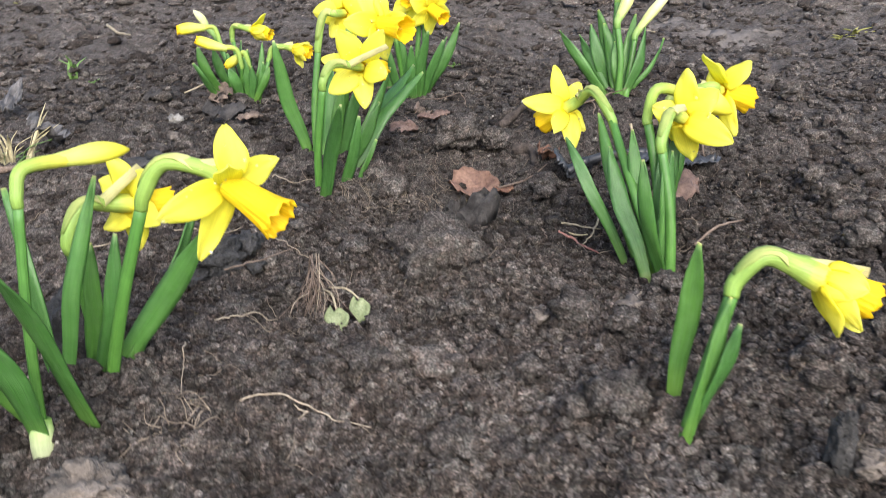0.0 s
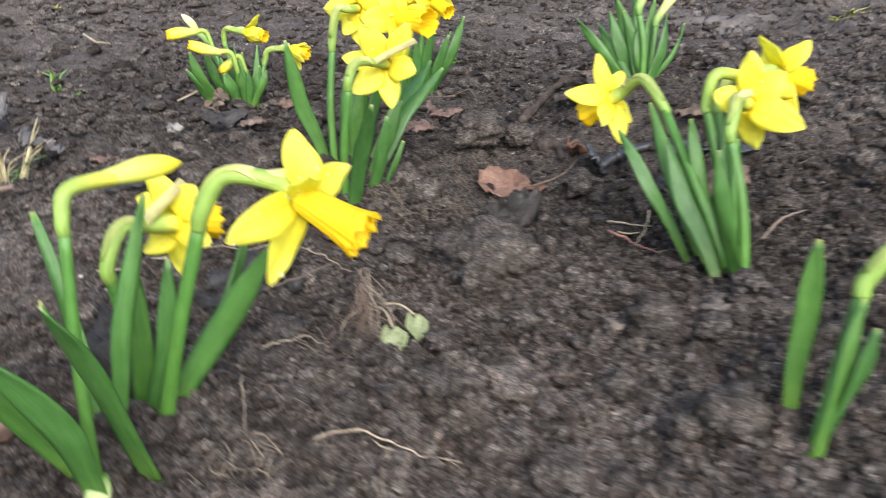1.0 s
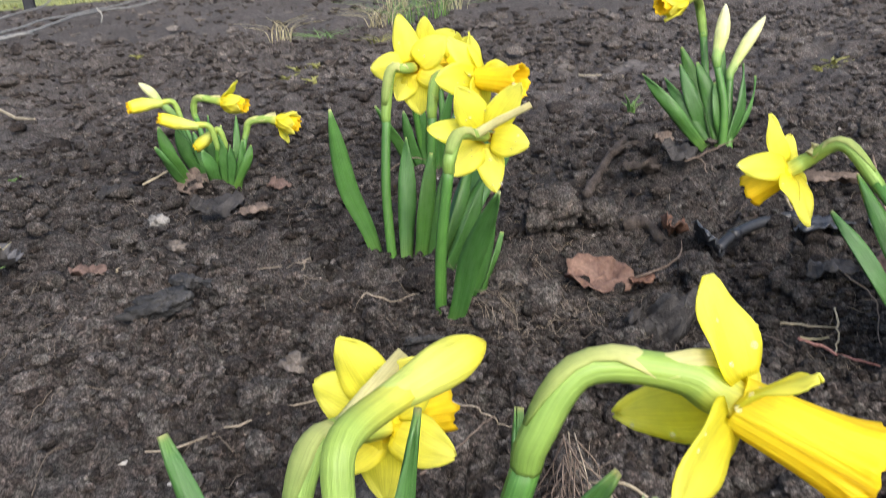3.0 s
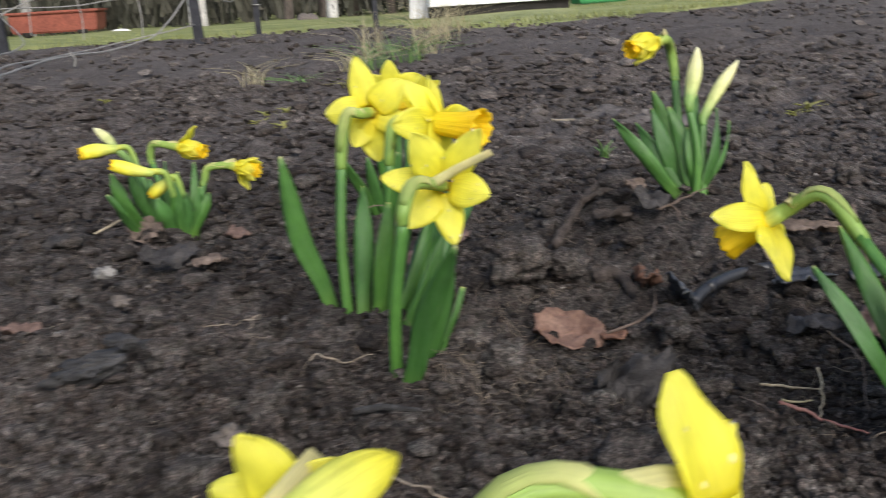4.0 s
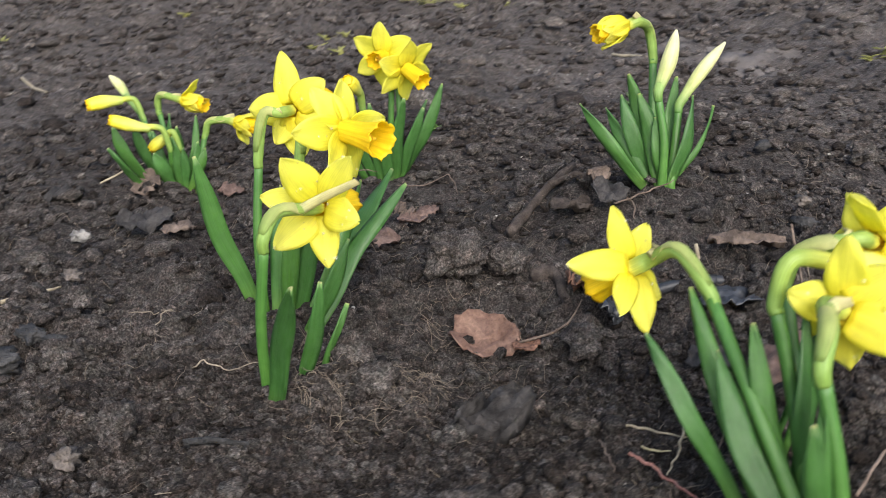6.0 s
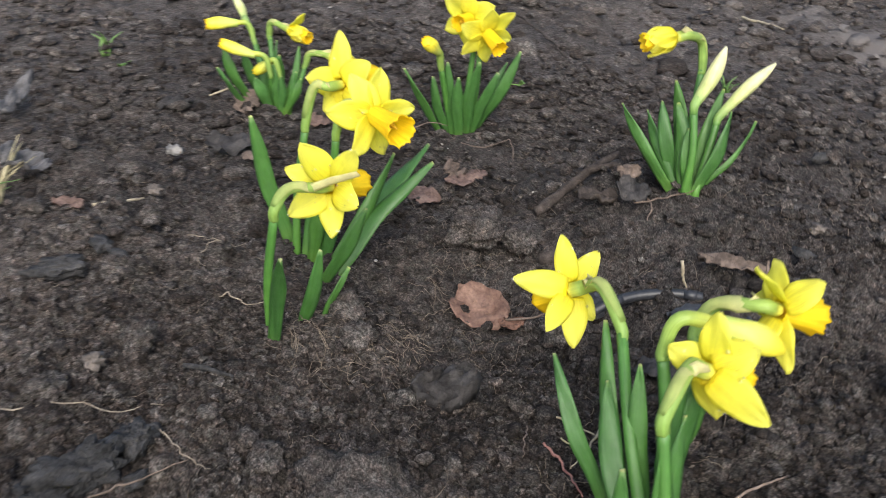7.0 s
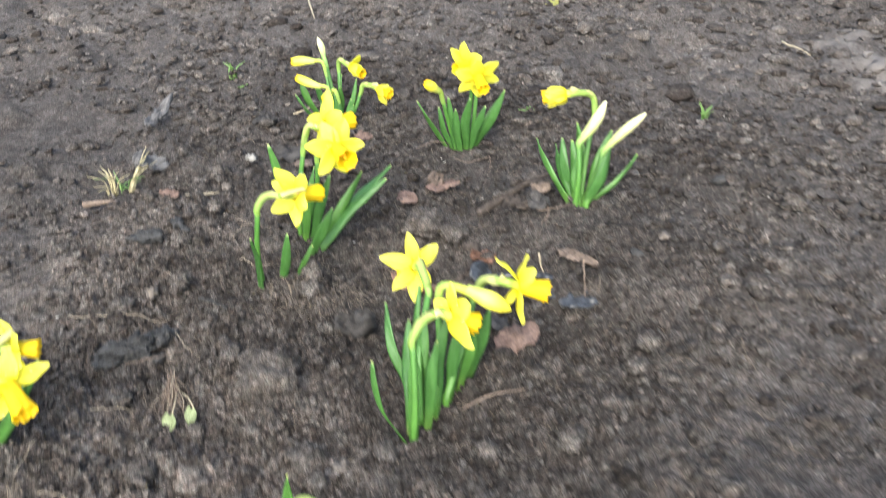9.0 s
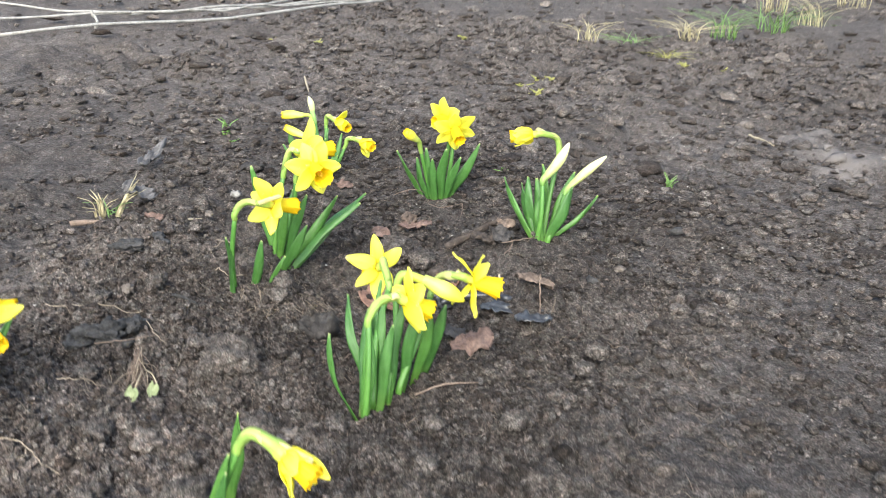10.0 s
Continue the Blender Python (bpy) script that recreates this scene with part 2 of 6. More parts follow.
DRY_GREY = rough_material("dark_rotten_leaf", (0.012, 0.011, 0.011), (0.060, 0.056, 0.056), 70, 0.75, 0.8, 0.0020, 0.35)
SLATE_LEAF = rough_material("slate_grey_leaf", (0.055, 0.052, 0.053), (0.17, 0.165, 0.168), 60, 0.7, 0.7, 0.0018, 0.4)
DRY_TAN = rough_material("tan_dead_leaf", (0.075, 0.056, 0.045), (0.195, 0.150, 0.124), 60, 0.8, 0.6, 0.0015, see=0.1)
DRY_PINK = rough_material("pinkish_dead_leaf", (0.08, 0.050, 0.041), (0.21, 0.145, 0.122), 60, 0.75, 0.5, 0.0015, see=0.1)
ROOT = rough_material("pale_root", (0.15, 0.118, 0.088), (0.38, 0.325, 0.255), 120, 0.8)
TWIG = rough_material("weathered_twig", (0.09, 0.065, 0.05), (0.22, 0.17, 0.14), 90, 0.85)
ROOT_HAIR = rough_material("root_hair", (0.12, 0.092, 0.070), (0.30, 0.25, 0.195), 120, 0.8)
STRAW = rough_material("straw", (0.22, 0.18, 0.12), (0.42, 0.37, 0.27), 80, 0.7)
PINK_TWIG = rough_material("reddish_twig", (0.15, 0.06, 0.052), (0.32, 0.17, 0.145), 90, 0.7)
BARK = rough_material("bark_piece", (0.026, 0.020, 0.017), (0.098, 0.080, 0.070), 110, 0.9, 0.8, 0.003)
CHAR = rough_material("charred_wood", (0.010, 0.010, 0.010), (0.075, 0.073, 0.074), 90, 0.7, 0.9, 0.004, 0.4)
STONE = rough_material("garden_stone", (0.07, 0.060, 0.052), (0.18, 0.155, 0.138), 60, 0.9, 0.8, 0.003)
PALE_STONE = rough_material("pale_pebble", (0.20, 0.185, 0.165), (0.42, 0.40, 0.37), 80, 0.8, 0.3, 0.001)
GREY_PEBBLE = rough_material("grey_pebble", (0.10, 0.095, 0.088), (0.30, 0.29, 0.275), 90, 0.85, 0.6, 0.002)
PLASTIC = rough_material("black_plastic", (0.016, 0.017, 0.020), (0.035, 0.037, 0.042), 40, 0.38, 0.2, 0.0005, 0.5)
FILM = rough_material("grey_plastic_scrap", (0.022, 0.024, 0.028), (0.070, 0.074, 0.082), 40, 0.35, 0.3, 0.001, 0.5)
SEEDLING = rough_material("pale_seedling_leaf", (0.14, 0.18, 0.08), (0.27, 0.31, 0.17), 120, 0.55, 0.2, 0.0005, 0.4, see=0.2)
WEED = rough_material("weed_green", (0.10, 0.20, 0.05), (0.20, 0.34, 0.10), 80, 0.5, 0.2, 0.0005, 0.4, see=0.2)
DRY_GRASS = rough_material("dry_grass", (0.30, 0.26, 0.15), (0.52, 0.47, 0.30), 60, 0.7, 0.2, 0.0005, 0.3, see=0.15)
MOSS = rough_material("mossy_sprout", (0.16, 0.17, 0.05), (0.32, 0.31, 0.10), 60, 0.8)
GRASS = rough_material("spring_grass", (0.12, 0.15, 0.045), (0.27, 0.28, 0.11), 1.5, 0.75, 0.3, 0.01)
POST = rough_material("tarred_post", (0.012, 0.013, 0.018), (0.035, 0.037, 0.045), 14, 0.7, 0.5, 0.004)
ROPE = rough_material("white_cord", (0.18, 0.176, 0.166), (0.34, 0.333, 0.315), 30, 0.8)
RED = rough_material("rusty_red_paint", (0.17, 0.048, 0.034), (0.25, 0.075, 0.050), 4, 0.6)
WHITE = rough_material("white_sheet", (0.74, 0.76, 0.78), (0.82, 0.83, 0.84), 3, 0.5, 0.1)
GREY_BOARD = rough_material("grey_board", (0.42, 0.43, 0.44), (0.60, 0.61, 0.62), 8, 0.8, 0.3, 0.003, aspect=(1, 1, 0.1))
DARK = rough_material("dark_undercroft", (0.015, 0.014, 0.013), (0.035, 0.032, 0.03), 5, 0.9)
BIRCH = rough_material("birch_bark", (0.30, 0.29, 0.28), (0.60, 0.59, 0.57), 9, 0.8, 0.4, 0.004, aspect=(1, 1, 0.35), spots=(0.06, 0.055, 0.05))
WATER = Nodes("water_drop")
WATER.bsdf.inputs["Alpha"].default_value = 0.16
WATER.bsdf.inputs["IOR"].default_value = 1.33
WATER = WATER.done((1.0, 1.0, 0.96), 0.03, 1.0)
PINE = rough_material("pine_bark", (0.05, 0.04, 0.035), (0.13, 0.11, 0.095), 9, 0.9, 0.6, 0.01, aspect=(1, 1, 0.3))
WOODS = rough_material("far_woods", (0.035, 0.038, 0.028), (0.11, 0.105, 0.085), 0.9, 0.95)
NEEDLES = rough_material("dark_needles", (0.018, 0.032, 0.014), (0.05, 0.07, 0.035), 6, 0.8)
GREEN_PAINT = rough_material("green_paint", (0.02, 0.16, 0.05), (0.03, 0.22, 0.07), 4, 0.5)


# ---- mesh helpers ----
def mesh_of(name, verts, faces, uv=None, smooth=True):
    me = bpy.data.meshes.new(name)
    me.from_pydata([tuple(v) for v in verts], [], faces)
    if uv is not None:
        layer = me.uv_layers.new(name="UVMap")
        idx = np.zeros(len(me.loops), dtype=np.int32)
        me.loops.foreach_get("vertex_index", idx)
        layer.data.foreach_set("uv", np.asarray(uv, dtype=np.float32)[idx].ravel())
    if smooth:
        me.polygons.foreach_set("use_smooth", np.ones(len(me.polygons), dtype=bool))
    me.update()
    return me


def part(name, me, material, parent=None, label=""):
    ob = new(name, me)
    if material and not me.materials:
        me.materials.append(material)
    if parent is not None:
        ob.parent = parent
    if label:
        ob["label"] = label
    return ob


def thing(name, at, label, category, group="", kind=""):
    ob = new(name)
    ob.location = at
    ob.empty_display_size = 0.02
    return tagged(ob, label, category, group, kind)


def spline(points, n):
    """n + 1 points on a smooth curve through the points given."""
    p = [np.asarray(q, dtype=float) for q in points]
    p = [2 * p[0] - p[1]] + p + [2 * p[-1] - p[-2]]
    seg = len(p) - 3
    out = []
    for k in range(n + 1):
        s = k / n * seg
        i = min(int(s), seg - 1)
        t = s - i
        a, b, c, d = p[i:i + 4]
        out.append(0.5 * (2 * b + (c - a) * t + (2 * a - 5 * b + 4 * c - d) * t * t + (3 * b - a - 3 * c + d) * t ** 3))
    return np.array(out)


def unit(v):
    v = np.asarray(v, dtype=float)
    return v / max(np.linalg.norm(v), 1e-9)


def frames(path, side=None):
    """Tangent, side and up vectors along a path, carried without twist."""
    t = np.gradient(path, axis=0)
    t = np.array([unit(v) for v in t])
    s = np.asarray(side if side is not None else np.cross(t[0], (0.3, 0.9, 0.2)), dtype=float)
    out = []
    for v in t:
        s = unit(s - v * (s @ v))
        out.append((v, s, np.cross(v, s)))
    return out


def tube(path, radii, segs=10, flat=1.0, side=None, ribs=0.0):
    """Verts, faces and uv of a closed tube; radii along the path."""
    path = np.asarray(path)
    n = len(path)
    r = np.interp(np.linspace(0, 1, n), np.linspace(0, 1, len(radii)), radii)
    verts, uv, faces = [], [], []
    for i, (t, s, u) in enumerate(frames(path, side)):
        for k in range(segs):
            a = 2 * math.pi * k / segs
            q = r[i] * (1 + ribs * math.cos(6 * a))
            verts.append(path[i] + s * (q * math.cos(a)) + u * (q * flat * math.sin(a)))
            uv.append((k / segs, i / (n - 1)))
    for i in range(n - 1):
        for k in range(segs):
            j = (k + 1) % segs
            faces.append((i * segs + k, i * segs + j, (i + 1) * segs + j, (i + 1) * segs + k))
    faces.append(tuple(range(segs - 1, -1, -1)))
    faces.append(tuple(range((n - 1) * segs, n * segs)))
    return verts, faces, uv


def shell(grid, normals, thick, uvs):
    """A closed thin sheet from a grid of points [rows][cols], its normals and its thickness."""
    rows, cols = len(grid), len(grid[0])
    verts, uv, faces = [], [], []
    for sign in (0.5, -0.5):
        for i in range(rows):
            for j in range(cols):
                verts.append(grid[i][j] + normals[i][j] * thick * sign)
                uv.append(uvs[i][j])
    off = rows * cols
    for i in range(rows - 1):
        for j in range(cols - 1):
            a, b, c, d = i * cols + j, i * cols + j + 1, (i + 1) * cols + j + 1, (i + 1) * cols + j
            faces.append((a, b, c, d))
            faces.append((off + d, off + c, off + b, off + a))
    ring = [(0, j) for j in range(cols)] + [(i, cols - 1) for i in range(1, rows)] + [(rows - 1, j) for j in range(cols - 2, -1, -1)] + [(i, 0) for i in range(rows - 2, 0, -1)]
    ids = [i * cols + j for i, j in ring]
    for a, b in zip(ids, ids[1:] + ids[:1]):
        faces.append((b, a, off + a, off + b))
    return verts, faces, uv


def grid_normals(g):
    g = np.asarray(g)
    n = np.cross(np.gradient(g, axis=0), np.gradient(g, axis=1))
    ln = np.linalg.norm(n, axis=2, keepdims=True)
    return n / np.maximum(ln, 1e-12)


# ---- the ground's height ----
def hash2(ix, iy, seed):
    h = (ix.astype(np.int64) * 374761393 + iy.astype(np.int64) * 668265263 + seed * 1442695041) & 0xFFFFFFFF
    h = ((h ^ (h >> 13)) * 1274126177) & 0xFFFFFFFF
    h = h ^ (h >> 16)
    return (h & 0xFFFFFF) / float(0x1000000)


def value_noise(x, y, scale, seed):
    x, y = x / scale, y / scale
    ix, iy = np.floor(x), np.floor(y)
    fx, fy = x - ix, y - iy
    fx, fy = fx * fx * (3 - 2 * fx), fy * fy * (3 - 2 * fy)
    a, b = hash2(ix, iy, seed), hash2(ix + 1, iy, seed)
    c, d = hash2(ix, iy + 1, seed), hash2(ix + 1, iy + 1, seed)
    return (a * (1 - fx) + b * fx) * (1 - fy) + (c * (1 - fx) + d * fx) * fy - 0.5


def crumbs(x, y, cell, seed, fill=0.75):
    """Rounded lumps of many sizes, scattered about one to a cell; height in units of the cell."""
    wx = value_noise(x, y, cell * 0.8, seed + 7) * cell * 0.35
    wy = value_noise(x, y, cell * 0.8, seed + 8) * cell * 0.35
    gx, gy = (x + wx) / cell, (y + wy) / cell
    ix, iy = np.floor(gx), np.floor(gy)
    best = np.zeros_like(gx)
    for dx in (-1, 0, 1):
        for dy in (-1, 0, 1):
            cx, cy = ix + dx, iy + dy
            px, py = cx + hash2(cx, cy, seed), cy + hash2(cx, cy, seed + 1)
            r = 0.25 + 0.55 * hash2(cx, cy, seed + 2) ** 1.5
            keep = hash2(cx, cy, seed + 3) < fill
            d2 = ((gx - px) ** 2 + (gy - py) ** 2) / (r * r)
            best = np.maximum(best, np.where(keep, r * np.sqrt(np.maximum(0, 1 - d2)), 0))
    return best


# the bed's form: (height, x, y, spread)
MOUNDS = [(0.009, 0.0, 0.85, 0.5), (0.016, -0.040, 0.788, 0.028), (0.010, 0.005, 0.600, 0.030), (0.009, -0.050, 0.455, 0.030), (0.008, 0.020, 0.955, 0.022), (0.019, -0.115, 0.875, 0.034), (-0.014, 0.172, 0.890, 0.022), (-0.011, 0.160, 0.600, 0.045), (0.02, 0.197, 1.02, 0.05), (-0.025, 0.45, 2.10, 0.40), (0.030, -0.9, 2.9, 0.5), (0.05, 0.2, 7.2, 0.7), (0.05, -1.6, 8.0, 0.8)]
# humps and hollows round the plants, all of one spread: (height, x, y)
HUMPS = [(0.029, -0.25, 0.4), (0.018, -0.1, 0.4), (-0.006, 0.05, 0.4), (0.018, 0.2, 0.4), (-0.01, -0.1, 0.55), (-0.012, 0.05, 0.55), (0.026, 0.2, 0.55), (0.019, -0.25, 0.69), (0.013, -0.1, 0.69), (0.009, 0.05, 0.69), (0.004, 0.2, 0.69), (0.011, 0.35, 0.69), (0.02, -0.25, 0.84), (-0.027, 0.05, 0.84), (-0.005, 0.2, 0.84), (0.007, 0.35, 0.84), (0.009, -0.1, 0.98), (0.004, 0.05, 0.98), (0.031, 0.2, 0.98), (0.01, 0.35, 0.98), (0.014, -0.25, 1.12), (-0.003, -0.1, 1.12), (-0.019, -0.25, 1.27), (0.01, -0.1, 1.27), (0.026, 0.35, 1.27), (0.009, -0.25, 1.42), (0.016, -0.1, 1.42)]
MOUNDS += [(a, hx, hy, 0.10) for a, hx, hy in HUMPS]


def fall(y):
    """The garden dips gently towards the wood."""
    return 0.0125 * np.clip(y - 4.0, 0, 30)


def rise(x, y):
    """The bed's large form alone."""
    h = np.zeros_like(x) - fall(y)
    for a, cx, cy, s in MOUNDS:
        h = h + a * np.exp(-((x - cx) ** 2 + (y - cy) ** 2) / (2 * s * s))
    return h


def height(x, y, step=0.003):
    """The soil's surface; step: lumps much finer than this are left out."""
    x, y = np.asarray(x, dtype=float), np.asarray(y, dtype=float)
    step = np.broadcast_to(np.asarray(step, dtype=float), x.shape)
    h = rise(x, y)
    h = h + 0.016 * value_noise(x, y, 0.16, 1) + 0.012 * value_noise(x, y, 0.07, 2)
    loose = np.clip(0.60 + 1.5 * value_noise(x, y, 0.22, 5), 0.15, 1.15)
    for cell, amp, seed, fill in ((0.085, 0.30, 9, 0.25), (0.046, 0.42, 11, 0.34), (0.025, 0.46, 21, 0.36), (0.0140, 0.50, 31, 0.45), (0.0075, 0.70, 41, 0.55)):
        near = np.clip(1.6 - step / (0.55 * cell), 0, 1)
        if np.any(near > 0):
            h = h + amp * cell * crumbs(x, y, cell, seed, fill) * near * (loose if cell > 0.01 else 1.0)
    h = h - 0.013 * np.abs(value_noise(x, y, 0.040, 53)) - 0.012 * np.abs(value_noise(x, y, 0.019, 54)) * np.clip(2 - step / 0.008, 0, 1)
    h = h + (0.0075 * value_noise(x, y, 0.011, 51) + 0.0065 * value_noise(x, y, 0.0065, 52)) * np.clip(2 - step / 0.004, 0, 1)
    mid = np.clip((y - 1.35) / 0.5, 0, 1) * np.clip((9.0 - y) / 2.0, 0, 1)
    h = h + mid * (0.030 * value_noise(x, y, 0.17, 71) + 0.022 * value_noise(x, y, 0.08, 72) * np.clip(2 - step / 0.03, 0, 1) + 0.014 * value_noise(x, y, 0.040, 73) * np.clip(2 - step / 0.016, 0, 1))
    far = np.clip((step - 0.012) / 0.03, 0, 1)
    h = h + far * 0.05 * value_noise(x, y, 0.30, 61) * np.clip((9.5 - y) / 2.0, 0, 1)
    return h - 0.0065


def level(x, y):
    return float(height(np.array([x]), np.array([y]))[0])


def axis_steps(lo, hi, core, mids, grow, reach_lo, reach_hi):
    """Grid lines: fine between lo and hi, then out to the middle reach in steps of its own, then ever wider."""
    mid_lo, mid_hi, mid_step = mids
    line = list(np.arange(lo, hi, core))
    for sign, stop, reach in ((1, mid_hi, reach_hi), (-1, mid_lo, reach_lo)):
        out, step = [line[-1] if sign > 0 else line[0]], core
        while sign * out[-1] < sign * reach:
            step = step * grow if sign * out[-1] > sign * stop else min(step * 1.06, mid_step)
            out.append(out[-1] + sign * step)
        line = line + out[1:] if sign > 0 else out[:0:-1] + line
    return np.array(line)


def build_ground():
    xs = axis_steps(-0.30, 0.38, 0.0022, (-1.5, 1.7, 0.013), 1.09, -70, 70)
    ys = axis_steps(0.34, 0.96, 0.0022, (0.1, 3.0, 0.0110), 1.07, -20, 140)
    X, Y = np.meshgrid(xs, ys)
    sx, sy = np.gradient(xs), np.gradient(ys)
    S = np.maximum(sx[None, :], sy[:, None])
    Z = height(X, Y, S)
    Z = np.where(np.abs(X) + np.abs(Y) > 20, np.minimum(Z, 0.02), Z)
    nx, ny = len(xs), len(ys)
    co = np.stack([X, Y, Z], axis=-1).reshape(-1, 3).astype(np.float32)
    i, j = np.meshgrid(np.arange(ny - 1), np.arange(nx - 1), indexing="ij")
    a = (i * nx + j).ravel()
    loops = np.stack([a, a + 1, a + nx + 1, a + nx], axis=1).astype(np.int32)
    me = bpy.data.meshes.new("ground")
    me.vertices.add(len(co))
    me.vertices.foreach_set("co", co.ravel())
    me.loops.add(loops.size)
    me.loops.foreach_set("vertex_index", loops.ravel())
    me.polygons.add(len(loops))
    me.polygons.foreach_set("loop_start", np.arange(0, loops.size, 4, dtype=np.int32))
    me.polygons.foreach_set("use_smooth", np.ones(len(loops), dtype=bool))
    me.update(calc_edges=True)
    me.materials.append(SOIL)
    return tagged(new("ground", me), "dark brown crumbly freshly dug garden soil", "soil", kind="structure")


build_ground()


# ---- daffodils ----
def leaf(clump, base, tip, width=0.012, bow=0.012, face=(0, -1, 0), bend=None, sag=0.0, seed=0):
    """A strap leaf from base to tip. bow: how far its middle stands out sideways along face; bend: middle point instead."""
    rnd = random.Random(seed)
    o = np.array(clump.location)
    a, b, f = np.array(base) - o, np.array(tip) - o, unit(face)
    mid = np.array(bend) - o if bend is not None else (a + b) / 2 + f * bow + np.array((0, 0, 0.10 * np.linalg.norm(b - a) * sag))
    low = a - unit(mid - a) * 0.012
    wag = np.cross(unit(b - a), f) * np.linalg.norm(b - a) * rnd.uniform(-0.035, 0.035)
    path = spline([low, a * 0.55 + mid * 0.45, mid + wag, b * 0.5 + mid * 0.5 + (mid - (a + b) / 2) * 0.28 + wag * 0.6, b], 16)
    fr = frames(path, np.cross(unit(b - a), f))
    twist, fold = rnd.uniform(-0.8, 0.8), rnd.uniform(0.05, 0.32)
    cols = [-1.0, -0.6, -0.2, 0.2, 0.6, 1.0]
    grid, uvs = [], []
    for i, (t, s, u) in enumerate(fr):
        v = i / 16
        w = width * 0.5 * (0.55 + 0.45 * min(1, v / 0.45)) * (1 - max(0, (v - 0.55) / 0.45) ** 2.1 * 0.90)
        ang = twist * (v - 0.3)
        s2, u2 = s * math.cos(ang) + u * math.sin(ang), u * math.cos(ang) - s * math.sin(ang)
        rowp, rowu = [], []
        for c in cols:
            edge = (0.0004 + 0.0010 * v * abs(c)) * math.sin(8 * v + 2.5 * c + seed)
            rowp.append(path[i] + s2 * (w * c) + u2 * (fold * w * (abs(c) ** 1.6 - 0.4) + edge))
            rowu.append((0.5 + 0.5 * c, v))
        grid.append(rowp)
        uvs.append(rowu)
    v, f2, uv = shell(np.array(grid), grid_normals(grid), 0.0010, uvs)
    return part("leaf", mesh_of("leaf", v, f2, uv), LEAF, clump)


def petal_mesh(axis, radial, at, length, width, open_deg, curl, seed, r0=0.005, face=None):
    rnd = random.Random(seed)
    th = radians(open_deg + rnd.uniform(-7, 7))
    side = np.cross(axis, radial)
    way = radial * math.sin(th) + axis * math.cos(th)
    if face is not None:
        turned = unit(np.cross(way, face))
        side = unit(side * 0.45 + turned * (1.0 if turned @ side > 0 else -1.0))
    twist, fold, wave = rnd.uniform(-0.30, 0.30), rnd.uniform(0.05, 0.24), rnd.uniform(0, 6)
    cols = np.linspace(-1, 1, 9)
    grid, uvs = [], []
    for i in range(13):
        u = i / 12
        w = width * 0.5 * max(0.0, math.sin(math.pi * min(1, 0.16 + 0.84 * u ** 0.85))) ** 0.62 * (1 - 0.08 * u)
        w = max(w, 0.0006 + 0.002 * (u < 0.5))
        out = r0 + length * u * math.sin(th)
        fwd = length * u * math.cos(th) + curl * length * u * u
        c0 = at + radial * out + axis * fwd
        lift = np.cross(way, side)
        row, ru = [], []
        for c in cols:
            ang = twist * u
            wob = 0.0011 * math.sin(8 * u + 3.1 * c + wave) * abs(c) * (0.4 + u)
            row.append(c0 + side * (w * c * math.cos(ang)) + lift * (w * c * math.sin(ang) + fold * w * (c * c - 0.3) * (1 - 0.5 * u) + wob - 0.0006 * math.exp(-(c / 0.12) ** 2)))
            ru.append((0.5 + 0.5 * c, u))
        grid.append(row)
        uvs.append(ru)
    return mesh_of("petal", *shell(np.array(grid), grid_normals(grid), 0.00055, uvs))


def trumpet_mesh(axis, side, at, length, r_base, r_mouth, seed, frill=0.10):
    rnd = random.Random(seed)
    up = np.cross(axis, side)
    ph = rnd.uniform(0, 6)
    segs, rows = 60, 12
    verts, uv, faces = [], [], []
    for wall in (0, 1):
        for i in range(rows + 1):
            v = i / rows
            r = r_base + (r_mouth - r_base) * (0.55 * v + 0.45 * v ** 4) - wall * 0.0006
            for k in range(segs):
                a = 2 * math.pi * k / segs
                q = r * (1 + 0.035 * math.cos(6 * a + ph) * (0.3 + v) + 0.02 * math.cos(18 * a + ph))
                q *= 1 + 0.8 * frill * v ** 5 * (math.cos(8 * a + 2 * ph) * 0.6 + math.cos(15 * a + ph) * 0.35)
                ln = length * v + 0.0010 * v ** 4 * (math.sin(8 * a + ph) + 0.6 * math.sin(15 * a))
                verts.append(at + axis * ln + side * (q * math.cos(a)) + up * (q * math.sin(a)))
                uv.append((k / segs * 3, v))
    off = (rows + 1) * segs
    for i in range(rows):
        for k in range(segs):
            j = (k + 1) % segs
            faces.append((i * segs + k, i * segs + j, (i + 1) * segs + j, (i + 1) * segs + k))
            faces.append((off + (i + 1) * segs + k, off + (i + 1) * segs + j, off + i * segs + j, off + i * segs + k))
    for k in range(segs):
        j = (k + 1) % segs
        faces.append((rows * segs + k, rows * segs + j, off + rows * segs + j, off + rows * segs + k))
    return mesh_of("trumpet", verts, faces, uv)


def ball(n=1):
    bm = bmesh.new()
    bmesh.ops.create_icosphere(bm, subdivisions=n, radius=1.0)
    v = np.array([q.co[:] for q in bm.verts])
    f = [tuple(q.index for q in g.verts) for g in bm.faces]
    bm.free()
    return v, f


